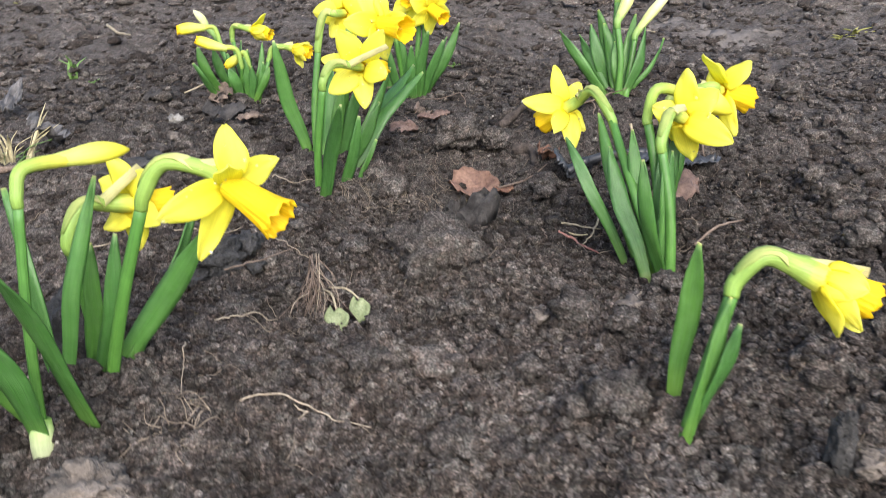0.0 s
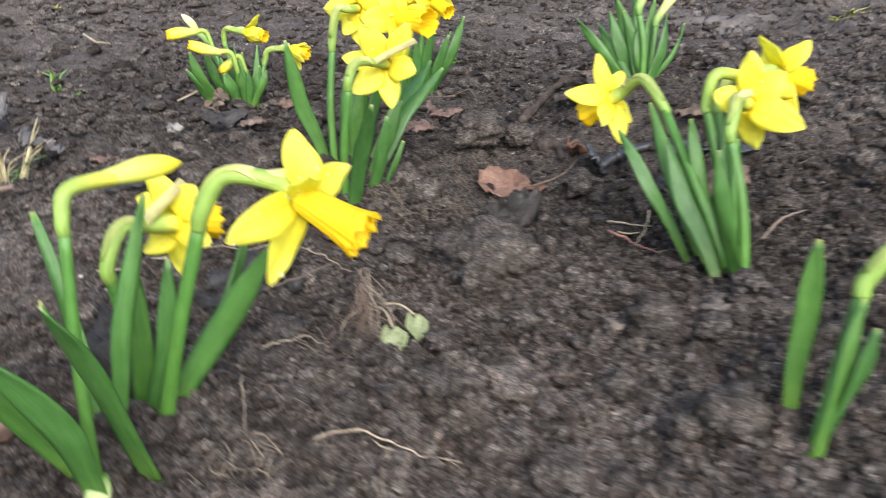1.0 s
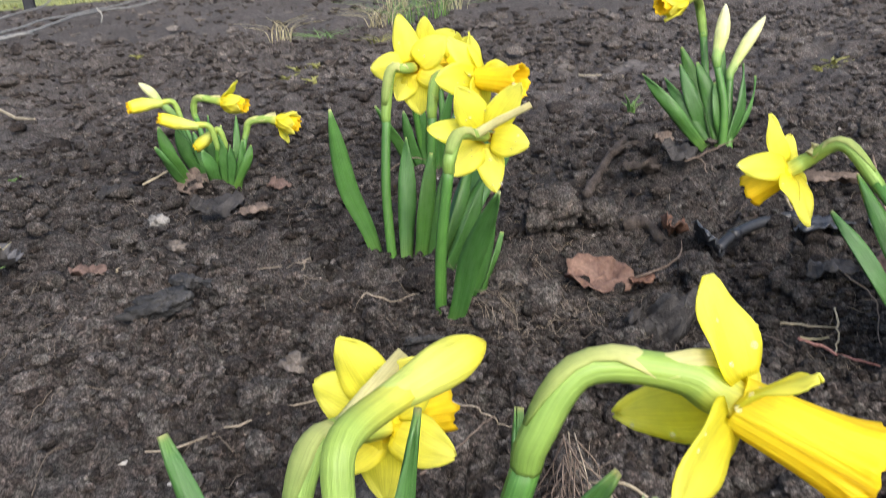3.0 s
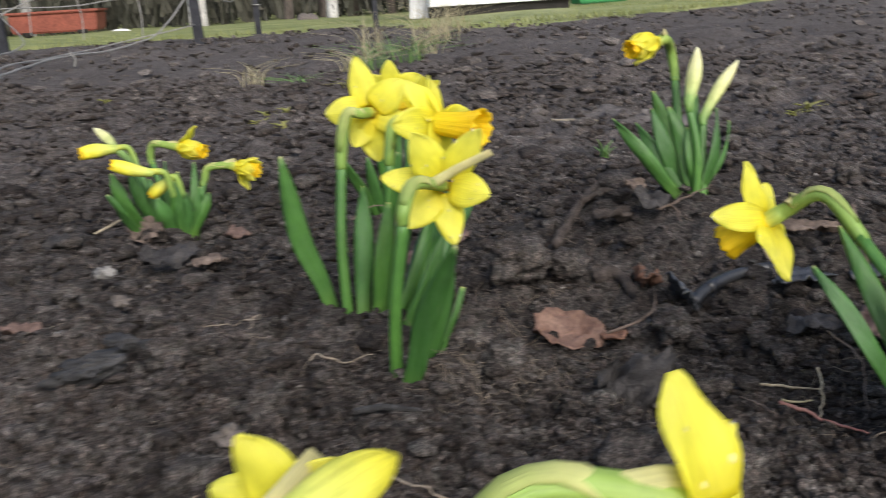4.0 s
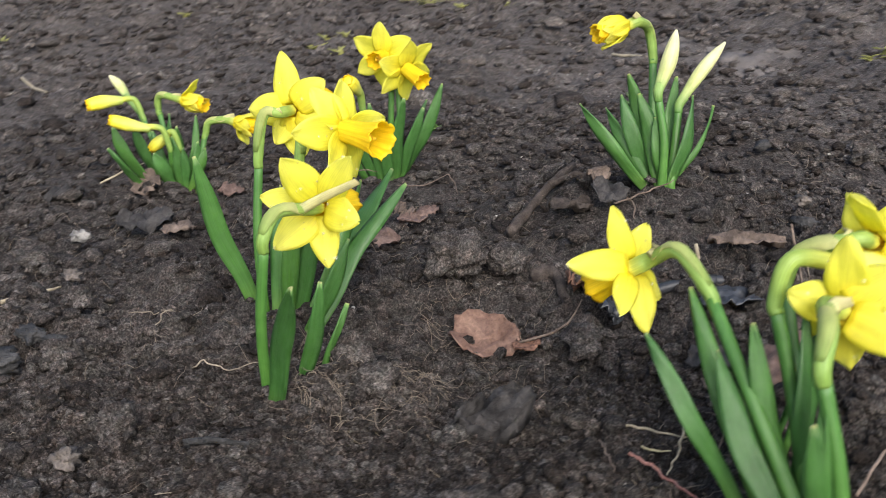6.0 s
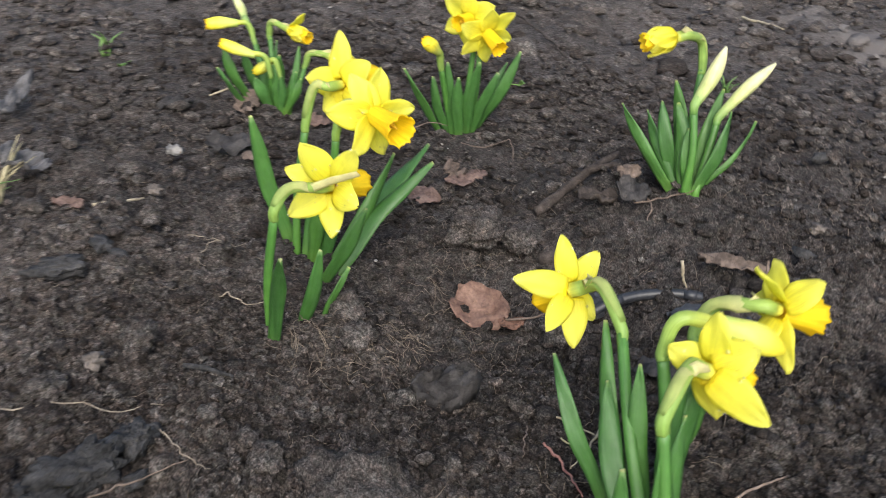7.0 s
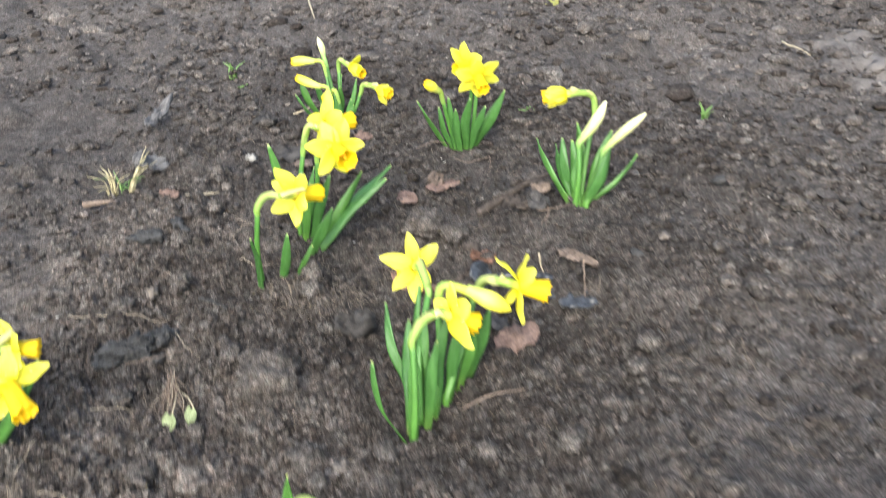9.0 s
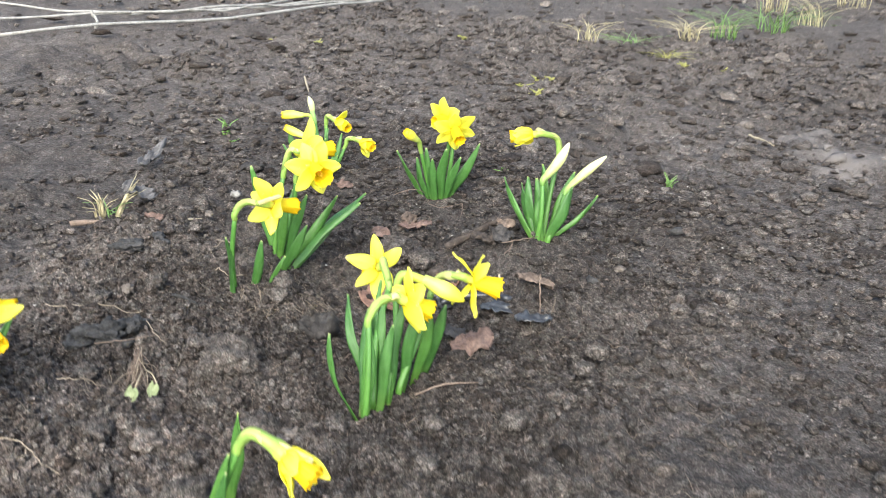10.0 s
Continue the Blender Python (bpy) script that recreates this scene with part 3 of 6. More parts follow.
def stamens_mesh(axis, side, at, length):
    up = np.cross(axis, side)
    verts, faces = [], []
    for k in range(7):
        a = 2 * math.pi * k / 6
        r = 0.0022 if k < 6 else 0.0
        ln = length * (0.62 if k < 6 else 0.8)
        foot = at + (side * math.cos(a) + up * math.sin(a)) * r
        path = spline([foot, foot + axis * ln * 0.5, foot + axis * ln], 6)
        v, f, _ = tube(path, [0.0004, 0.0004, 0.0005, 0.0011, 0.0009], 6)
        faces += [tuple(i + len(verts) for i in g) for g in f]
        verts += list(v)
    return mesh_of("stamens", verts, faces)


def stalk(clump, base, top, seed, lean=None, r=0.0034):
    o = np.array(clump.location)
    rnd = random.Random(seed)
    a, b = np.array(base) - o, np.array(top) - o
    mid = (a + b) / 2 + np.array(lean if lean is not None else (rnd.uniform(-0.003, 0.003), rnd.uniform(-0.003, 0.003), 0))
    v, f, uv = tube(spline([a - (0, 0, 0.015), a, mid, b], 18), [r * 1.12, r * 1.08, r, r * 0.94], 10, 0.85, ribs=0.04)
    return part("flower_stem", mesh_of("flower_stem", v, f, uv), STEM, clump)


def flower(clump, base, junc, arch, K, M, petal=0.032, width=0.0235, open_deg=92, curl=0.0, spin=0.0, seed=0, r_mouth=0.0105, r_base=0.0072,
           frill=0.10, sheath_tip=None, lean=None, opens=None, angles=None, lens=None, drops=0, neck_r=0.0037, swell=1.0, count=6, tips=None, flare=1.0, face=None):
    """One flower on its stalk. K: where the petals meet; M: the middle of the trumpet's mouth; junc: the stalk's end, where the pale neck begins."""
    o = np.array(clump.location)
    st = stalk(clump, base, junc, seed, lean)
    j, a, k, m = (np.array(p) - o for p in (junc, arch, K, M))
    axis = unit(m - k)
    side = unit(np.cross(axis, (0, 0, 1)) if abs(axis[2]) < 0.95 else np.cross(axis, (1, 0, 0)))
    up = np.cross(side, axis)
    back = k - axis * 0.013
    tangent = unit(j - (np.array(base) - o))
    path = spline([j - tangent * 0.004, j + tangent * 0.004, a, back, k - axis * 0.005, k], 26)
    r = neck_r
    radii = [r * q for q in (0.90, 0.96, 1.02, 1.05, 0.98, 0.98, 1.12 * swell, 1.12 * swell, 1.05 * swell, 1.02 * swell)]
    radii = [q * (1 + (flare - 1) * max(0, (i - 2) / 7)) for i, q in enumerate(radii)]
    v, f, uv = tube(path, radii, 12, 0.92, ribs=0.05)
    part("neck", mesh_of("neck", v, f, uv), NECK, st)
    # sheath: a papery half-sleeve round the neck, with a free tip
    n_s = 15
    spath = list(path[6:n_s])
    end = np.array(sheath_tip) - o if sheath_tip is not None else path[n_s] + np.array((0, 0, 0.0055)) + unit(path[n_s] - path[n_s - 3]) * 0.012
    spath = np.array(spath + [path[n_s] * 0.6 + end * 0.4 + np.array((0, 0, 0.002)), end])
    grid, uvs = [], []
    for i, (t, s, u) in enumerate(frames(spath, side)):
        q = i / (len(spath) - 1)
        wrap = 1.5 * (1 - q) ** 0.5 * (0.35 + 0.65 * min(1, q * 3)) + 0.10
        rr = r * (1.01 + 0.07 * min(1, 3 * q) + 0.04 * math.sin(q * 9 + seed)) * (1 - 0.75 * max(0, q - 0.75) / 0.25)
        sgn = 1.0 if u[2] > 0 else -1.0
        free = min(1, max(0, (q - 0.55) / 0.45))
        half = 0.0075 * (1 - free) ** 0.6 * (0.75 + 0.25 * math.cos(5 * free + seed)) + 0.0003
        row, ru = [], []
        for c in np.linspace(-1, 1, 9):
            an = c * wrap
            round_ = s * (rr * math.sin(an)) + u * (sgn * rr * math.cos(an))
            flat_ = s * (half * c) + u * (sgn * (rr * (1 - free) + 0.0012 - 0.0048 * c * c))
            k2 = min(1, free * 2.5)
            row.append(spath[i] + round_ * (1 - k2) + flat_ * k2)
            ru.append((0.5 + 0.5 * c, q))
        grid.append(row)
        uvs.append(ru)
    part("sheath", mesh_of("sheath", *shell(np.array(grid), grid_normals(grid), 0.0005, uvs)), SHEATH, st, "thin papery sheath")
    for q in range(count):
        an = radians(angles[q]) if angles else radians(spin) + q * 2 * math.pi / 6
        radial = side * math.cos(an) + up * math.sin(an)
        outer = q % 2
        od = opens[q] if opens else open_deg
        ln = lens[q] if lens else petal * (1.0 if outer else 0.96)
        if tips:
            to = np.array(tips[q]) - o - k
            fwd = float(to @ axis)
            radial = unit(to - axis * fwd)
            ln, od = np.linalg.norm(to) - 0.004, math.degrees(math.atan2(np.linalg.norm(to - axis * fwd) - 0.004, fwd)) - 2 * outer
        me = petal_mesh(axis, radial, k - axis * 0.0012 * outer, ln, width * (1.08 if outer else 0.92), od + 2 * outer, curl, seed * 31 + q, face=unit(face) if face else None)
        part("petal", me, PETAL, st, "pale yellow petal")
        for d in range(drops):
            rd = random.Random(seed * 77 + q * 9 + d)
            vt = me.vertices[rd.randrange(20, len(me.vertices))]
            rad = rd.uniform(0.0005, 0.0012)
            bv, bf = ball(2)
            part("water_drop", mesh_of("water_drop", [np.array(vt.co) + np.array(vt.normal) * rad * 0.3 + p * rad for p in bv], bf), WATER, st)
    part("trumpet", trumpet_mesh(axis, side, k - axis * 0.001, np.linalg.norm(m - k), r_base, r_mouth, seed, frill), TRUMPET, st, "deep golden frilled trumpet")
    part("stamens", stamens_mesh(axis, side, k, np.linalg.norm(m - k)), STAMEN, st)
    return st


def bud(clump, base, junc, bend, foot, tip, seed=0, r=0.0062, material=None, neck=True, lean=None, mouth=False, thin=1.0):
    """A closed bud from foot to tip on its stalk; bend: the neck's highest point."""
    o = np.array(clump.location)
    st = stalk(clump, base, junc, seed, lean, 0.0034 * thin)
    j, b, f0, t0 = (np.array(p) - o for p in (junc, bend, foot, tip))
    ax = unit(t0 - f0)
    tangent = unit(j - (np.array(base) - o))
    path = spline([j - tangent * 0.003, j + tangent * 0.003, b, f0 + ax * 0.004], 18) if neck else spline([j - tangent * 0.003, j + tangent * 0.004, f0 + ax * 0.004], 10)
    v, f, uv = tube(path, [q * thin for q in (0.0034, 0.0037, 0.0040, 0.0042, 0.0044)], 10, 0.92)
    part("neck", mesh_of("neck", v, f, uv), BUD_NECK if material else NECK, st)
    rnd = random.Random(seed)
    bow = np.cross(ax, (rnd.uniform(-1, 1), rnd.uniform(-1, 1), 0.4)) * 0.002
    bp = spline([f0 - ax * 0.003, (f0 + t0) / 2 + bow, t0], 16)
    prof = [0.62, 0.70, 0.80, 0.92, 1.0, 1.0, 0.92, 0.76, 0.52, 0.16] if not mouth else [0.60, 0.66, 0.74, 0.84, 0.94, 1.0, 1.0, 0.98, 0.92, 0.84]
    n, segs = len(bp), 24
    rad = np.interp(np.linspace(0, 1, n), np.linspace(0, 1, len(prof)), prof) * r
    verts, uv, faces = [], [], []
    for i, (t, s, u) in enumerate(frames(bp)):
        for q in range(segs):
            a = 2 * math.pi * q / segs
            ridge = 1 + 0.10 * abs(math.cos(1.5 * a + 1.6 * i / n)) - 0.05
            verts.append(bp[i] + (s * math.cos(a) + u * math.sin(a)) * rad[i] * ridge)
            uv.append((q / segs, i / (n - 1)))
    for i in range(n - 1):
        for q in range(segs):
            w = (q + 1) % segs
            faces.append((i * segs + q, i * segs + w, (i + 1) * segs + w, (i + 1) * segs + q))
    faces.append(tuple(range((n - 1) * segs, n * segs)))
    part("bud", mesh_of("bud", verts, faces, uv), material or YELLOW_BUD, st, "closed bud")
    if mouth:
        side = unit(np.cross(ax, (0, 0, 1)))
        part("trumpet", trumpet_mesh(ax, side, t0 - ax * 0.012, 0.0140, r * 0.62, r * 0.78, seed, 0.04), TRUMPET, st, "golden trumpet just opening")
    return st


def clump_at(x, y, label):
    z = level(x, y)
    return thing("daffodil_clump", (x, y, z), label, "daffodil", "daffodils in the bed")


def leaves(clump, rows, seed):
    for i, (base, tip, width, face, bow) in enumerate(rows):
        leaf(clump, base, tip, width, bow, face, seed=seed + i)


# near clump with three stalks
A = clump_at(-0.172, 0.40, "yellow trumpet daffodils with one long unopened bud in dark soil")
bud(A, (-0.168, 0.374, 0.030), (-0.165, 0.386, 0.142), (-0.163, 0.392, 0.1545), (-0.153, 0.407, 0.154), (-0.131, 0.431, 0.152), 3, 0.0048, thin=0.78)
flower(A, (-0.176, 0.462, 0.02), (-0.178, 0.455, 0.095), (-0.172, 0.462, 0.1140), (-0.1520, 0.4820, 0.1090), (-0.1345, 0.4930, 0.1055), width=0.0165, seed=5, r_mouth=0.0085, r_base=0.0062, flare=1.4, face=(0.1, -0.9, 0.4),
       sheath_tip=(-0.1456, 0.4800, 0.1305),
       tips=[(-0.1620, 0.4840, 0.1345), (-0.1390, 0.4790, 0.1270), (-0.1340, 0.4700, 0.1020), (-0.1514, 0.4870, 0.0815), (-0.1703, 0.4818, 0.0952), (-0.1707, 0.4853, 0.1200)])
flower(A, (-0.155, 0.425, 0.03), (-0.124, 0.4195, 0.130), (-0.112, 0.4195, 0.1485), (-0.0805, 0.4130, 0.1395), (-0.0562, 0.4020, 0.1258), width=0.0150, seed=7, drops=3, swell=1.15, r_base=0.0060, r_mouth=0.0100, face=(0.25, -0.9, 0.35),
       tips=[(-0.062, 0.438, 0.143), (-0.0844, 0.4236, 0.1642), (-0.0743, 0.3925, 0.1535), (-0.1035, 0.3845, 0.1318), (-0.0985, 0.4095, 0.1065), (-0.0948, 0.4417, 0.1225)])
leaves(A, [((-0.172, 0.405, 0.03), (-0.147, 0.426, 0.141), 0.0080, (0.3, -1, 0), 0.004),
           ((-0.158, 0.435, 0.03), (-0.099, 0.436, 0.112), 0.0125, (0.2, -1, 0.2), -0.004),
           ((-0.152, 0.432, 0.03), (-0.115, 0.472, 0.113), 0.010, (0.5, -0.5, -0.4), 0.006),
           ((-0.162, 0.430, 0.025), (-0.141, 0.424, 0.113), 0.010, (0.2, -1, 0), 0.006),
           ((-0.170, 0.440, 0.02), (-0.160, 0.438, 0.103), 0.010, (-0.2, -1, 0), 0.003),
           ((-0.178, 0.42, 0.02), (-0.2071, 0.4567, 0.126), 0.012, (-0.4, -1, 0), 0.002),
           ((-0.180, 0.39, 0.03), (-0.205, 0.350, 0.125), 0.012, (-0.2, -0.5, 0.8), 0.010)], 100)
leaf(A, (-0.151, 0.387, 0.030), (-0.158, 0.340, 0.132), 0.0150, face=(-0.2, -0.7, 0.6), bend=(-0.1565, 0.363, 0.0900), seed=120)
leaf(A, (-0.167, 0.371, 0.032), (-0.190, 0.345, 0.116), 0.0130, face=(-0.2, -0.6, 0.7), bend=(-0.1680, 0.358, 0.0720), seed=121)
foot = level(-0.1672, 0.3715)
v, f, uv = tube(np.array([(-0.1672, 0.3715, foot - 0.006), (-0.1672, 0.3715, foot + 0.004), (-0.1673, 0.3722, foot + 0.010), (-0.1675, 0.3730, foot + 0.016)]) - np.array(A.location), [0.0058, 0.0060, 0.0058, 0.0052], 14, 0.9)
part("bulb_neck", mesh_of("bulb_neck", v, f, uv), BULB, A, "whitish base of the stem")

# single stalk
D = clump_at(0.131, 0.402, "single half-open daffodil with drooping yellow head and short leaves")
flower(D, (0.131, 0.403, 0.012), (0.1520, 0.4200, 0.0830), (0.1645, 0.4205, 0.0995), (0.1930, 0.4210, 0.0880), (0.2180, 0.4185, 0.0765), width=0.0185, seed=11, r_mouth=0.0095, r_base=0.0070,
       frill=0.06, sheath_tip=(0.2150, 0.4210, 0.0915), neck_r=0.0040, swell=1.05, flare=1.75,
       tips=[(0.2150, 0.4220, 0.0890), (0.2271, 0.4320, 0.0720), (0.2122, 0.4300, 0.0634), (0.2030, 0.4120, 0.0602), (0.2114, 0.4060, 0.0676), (0.2130, 0.4080, 0.0850)])
leaves(D, [((0.1310, 0.4330, 0.018), (0.1394, 0.4397, 0.0990), 0.0118, (0.1, -1, 0), -0.002),
           ((0.1345, 0.4060, 0.015), (0.1520, 0.4040, 0.0722), 0.0080, (0.6, -1, 0), 0.002),
           ((0.1300, 0.4000, 0.010), (0.1490, 0.4130, 0.0820), 0.0085, (0.3, -1, 0), 0.001)], 140)

# clump beside it
C = clump_at(0.160, 0.632, "clump of yellow daffodils with three open flowers and a bud")
flower(C, (0.158, 0.625, 0.02), (0.137, 0.700, 0.097), (0.1240, 0.7135, 0.1180), (0.1067, 0.7400, 0.0990), (0.0885, 0.7530, 0.0845), width=0.0160, seed=21, face=(-0.1, -1, 0.35), r_mouth=0.0100, lean=(-0.002, -0.006, 0.004),
       sheath_tip=(0.1150, 0.7300, 0.1160), flare=1.3, drops=2,
       tips=[(0.1000, 0.7452, 0.1319), (0.0714, 0.7318, 0.1074), (0.0935, 0.7120, 0.0860), (0.1095, 0.7235, 0.0690), (0.1199, 0.7401, 0.0805), (0.1180, 0.7650, 0.1120)])
flower(C, (0.164, 0.596, 0.008), (0.157, 0.618, 0.099), (0.162, 0.628, 0.116), (0.179, 0.654, 0.110), (0.1985, 0.6665, 0.0985), width=0.0205, seed=22, face=(-0.3, -1, 0.25), r_mouth=0.010, drops=2,
       sheath_tip=(0.176, 0.640, 0.122), flare=1.3,
       tips=[(0.1789, 0.6546, 0.1441), (0.2090, 0.6320, 0.0975), (0.1893, 0.6595, 0.0766), (0.1765, 0.6720, 0.0890), (0.1590, 0.6650, 0.1160), (0.2000, 0.6480, 0.1300)])
bud(C, (0.166, 0.640, 0.02), (0.158, 0.673, 0.104), (0.164, 0.675, 0.1265), (0.186, 0.681, 0.122), (0.222, 0.689, 0.105), 23, 0.0080)
flower(C, (0.172, 0.655, 0.02), (0.178, 0.712, 0.094), (0.187, 0.717, 0.113), (0.2205, 0.714, 0.1165), (0.2445, 0.727, 0.107), width=0.0180, seed=24, sheath_tip=(0.205, 0.716, 0.124),
       tips=[(0.2000, 0.7040, 0.1450), (0.2385, 0.7080, 0.1390), (0.2290, 0.7000, 0.0850), (0.2050, 0.7000, 0.0950), (0.2100, 0.7420, 0.1080), (0.2220, 0.7450, 0.1300)])
leaves(C, [((0.140, 0.648, 0.010), (0.1006, 0.6824, 0.0903), 0.0095, (0.0, -0.85, 0.55), 0.008),
           ((0.150, 0.650, 0.010), (0.127, 0.703, 0.103), 0.011, (-0.3, -0.9, 0), 0.008),
           ((0.150, 0.618, 0.012), (0.1306, 0.6688, 0.0863), 0.0125, (-0.2, -0.9, 0.3), -0.002),
           ((0.161, 0.592, 0.006), (0.138, 0.5805, 0.1013), 0.0115, (-0.6, -0.8, 0), 0.010),
           ((0.158, 0.640, 0.014), (0.147, 0.671, 0.098), 0.011, (-0.1, -1, 0), 0.002)], 160)
leaves(C, [((0.166, 0.640, 0.010), (0.170, 0.668, 0.104), 0.012, (0.3, -1, 0), 0.003),
           ((0.170, 0.662, 0.010), (0.180, 0.678, 0.098), 0.012, (0.5, -1, 0), 0.004),
           ((0.176, 0.704, 0.008), (0.194, 0.712, 0.086), 0.012, (0.7, -0.8, 0), 0.004),
           ((0.173, 0.686, 0.008), (0.185, 0.698, 0.086), 0.012, (0.6, -0.8, 0), 0.004),
           ((0.167, 0.622, 0.012), (0.170, 0.642, 0.090), 0.011, (0.4, -1, 0), 0.002),
           ((0.163, 0.599, 0.008), (0.158, 0.618, 0.096), 0.0125, (0.3, -1, 0.3), 0.002)], 165)

# middle clump
B = clump_at(-0.100, 0.84, "tall clump of three yellow daffodils seen among dug soil")
flower(B, (-0.099, 0.772, 0.010), (-0.0893, 0.7654, 0.1144), (-0.0815, 0.7740, 0.1300), (-0.0610, 0.8000, 0.1230), (-0.0476, 0.8290, 0.1147), width=0.0205, seed=31, r_mouth=0.0098, face=(0.1, -0.9, 0.3),
       sheath_tip=(-0.0369, 0.7788, 0.1445), drops=4, tips=[(-0.0398, 0.7897, 0.1548), (-0.0783, 0.7908, 0.1546), (-0.0939, 0.8119, 0.1281), (-0.0868, 0.7920, 0.1020), (-0.0589, 0.7870, 0.0913), (-0.0400, 0.7810, 0.1200)])
flower(B, (-0.118, 0.887, 0.02), (-0.1127, 0.9058, 0.1225), (-0.1065, 0.9120, 0.1530), (-0.0885, 0.9260, 0.1530), (-0.0690, 0.9560, 0.1510), width=0.0220, seed=32, drops=2, face=(0.1, -0.9, 0.3),
       sheath_tip=(-0.0940, 0.9120, 0.1540), tips=[(-0.0918, 0.9493, 0.1875), (-0.1189, 0.9296, 0.1540), (-0.1010, 0.9250, 0.1300), (-0.0860, 0.9240, 0.1190), (-0.0620, 0.9180, 0.1410), (-0.0640, 0.9220, 0.1730)])
flower(B, (-0.092, 0.878, 0.02), (-0.082, 0.886, 0.126), (-0.076, 0.890, 0.149), (-0.0490, 0.8770, 0.1480), (-0.0240, 0.8545, 0.1455), width=0.0225, seed=33, r_mouth=0.0120, drops=2,
       tips=[(-0.0250, 0.8960, 0.1500), (-0.0480, 0.8987, 0.1774), (-0.0702, 0.8824, 0.1750), (-0.0817, 0.8635, 0.1522), (-0.0614, 0.8500, 0.1260), (-0.0450, 0.8878, 0.1143)])
leaves(B, [((-0.126, 0.900, 0.012), (-0.1527, 0.8935, 0.1325), 0.0140, (0.25, -1, 0.2), -0.004),
           ((-0.096, 0.762, 0.010), (-0.0692, 0.7194, 0.1085), 0.0135, (-0.35, -1, 0.1), -0.004),
           ((-0.083, 0.784, 0.008), (-0.0624, 0.7768, 0.0864), 0.0105, (0.4, -1, 0), 0.004),
           ((-0.074, 0.796, 0.006), (-0.0513, 0.8071, 0.0582), 0.0060, (0.5, -1, 0), 0.002),
           ((-0.085, 0.875, 0.01), (-0.0249, 0.9626, 0.0956), 0.0175, (-0.1, -0.75, 0.65), 0.006)], 200)
leaves(B, [((-0.085, 0.862, 0.01), (-0.0139, 0.9263, 0.0947), 0.0135, (-0.1, -0.75, 0.65), 0.004),
           ((-0.090, 0.866, 0.01), (-0.046, 0.925, 0.100), 0.014, (0.4, -0.8, -0.3), 0.008),
           ((-0.096, 0.872, 0.01), (-0.066, 0.884, 0.110), 0.012, (0.3, -1, 0), 0.003),
           ((-0.108, 0.882, 0.02), (-0.0998, 0.9056, 0.1057), 0.013, (0, -1, 0), 0.002),
           ((-0.100, 0.868, 0.02), (-0.086, 0.872, 0.100), 0.012, (0.1, -1, 0), 0.003),
           ((-0.088, 0.850, 0.01), (-0.052, 0.860, 0.080), 0.012, (0.5, -1, 0), 0.004)], 206)

# far clump with drooping buds
E = clump_at(-0.270, 1.285, "low clump of half-open daffodil buds drooping over short leaves")
bud(E, (-0.285, 1.29, 0.0), (-0.312, 1.318, 0.066), (-0.320, 1.320, 0.0885), (-0.334, 1.315, 0.089), (-0.364, 1.302, 0.0885), 41, 0.0077, mouth=True, thin=0.82)
bud(E, (-0.288, 1.31, 0.0), (-0.325, 1.345, 0.070), (-0.335, 1.355, 0.080), (-0.340, 1.362, 0.082), (-0.366, 1.392, 0.104), 42, 0.0055, WHITE_BUD, neck=False)
bud(E, (-0.272, 1.27, 0.0), (-0.272, 1.260, 0.045), (-0.277, 1.258, 0.068), (-0.291, 1.256, 0.070), (-0.325, 1.250, 0.082), 43, 0.0070, mouth=True, thin=0.82)
bud(E, (-0.270, 1.28, 0.0), (-0.264, 1.268, 0.042), (-0.268, 1.266, 0.062), (-0.276, 1.268, 0.058), (-0.294, 1.274, 0.044), 44, 0.0065, mouth=True, thin=0.82)
flower(E, (-0.278, 1.30, 0.0), (-0.300, 1.340, 0.068), (-0.296, 1.338, 0.0875), (-0.264, 1.320, 0.084), (-0.238, 1.308, 0.079), petal=0.026, width=0.0185, open_deg=35, opens=[12, 58, 10, 8, 8, 10], seed=45, spin=40, r_mouth=0.0078, frill=0.05, flare=1.3)
flower(E, (-0.262, 1.29, 0.0), (-0.244, 1.305, 0.046), (-0.237, 1.305, 0.0615), (-0.205, 1.297, 0.061), (-0.182, 1.290, 0.056), petal=0.025, width=0.0180, open_deg=38, opens=[14, 18, 12, 12, 55, 16], seed=46, spin=15, r_mouth=0.0078, frill=0.05, flare=1.3)
leaves(E, [((-0.312, 1.275, 0.0), (-0.3360, 1.255, 0.0511), 0.0120, (-0.5, -1, 0.2), 0.004),
           ((-0.308, 1.285, 0.0), (-0.3319, 1.270, 0.0701), 0.0145, (-0.2, -1, 0.1), 0.006),
           ((-0.298, 1.295, 0.0), (-0.3160, 1.290, 0.0651), 0.0160, (-0.3, -1, 0), 0.003),
           ((-0.276, 1.265, 0.0), (-0.2872, 1.250, 0.0440), 0.0145, (0.1, -1, 0.2), 0.005),
           ((-0.284, 1.305, 0.0), (-0.2840, 1.320, 0.0706), 0.0090, (0, -1, 0), 0.002),
           ((-0.274, 1.280, 0.0), (-0.2667, 1.280, 0.0643), 0.0125, (0.4, -1, 0), -0.004)], 520)
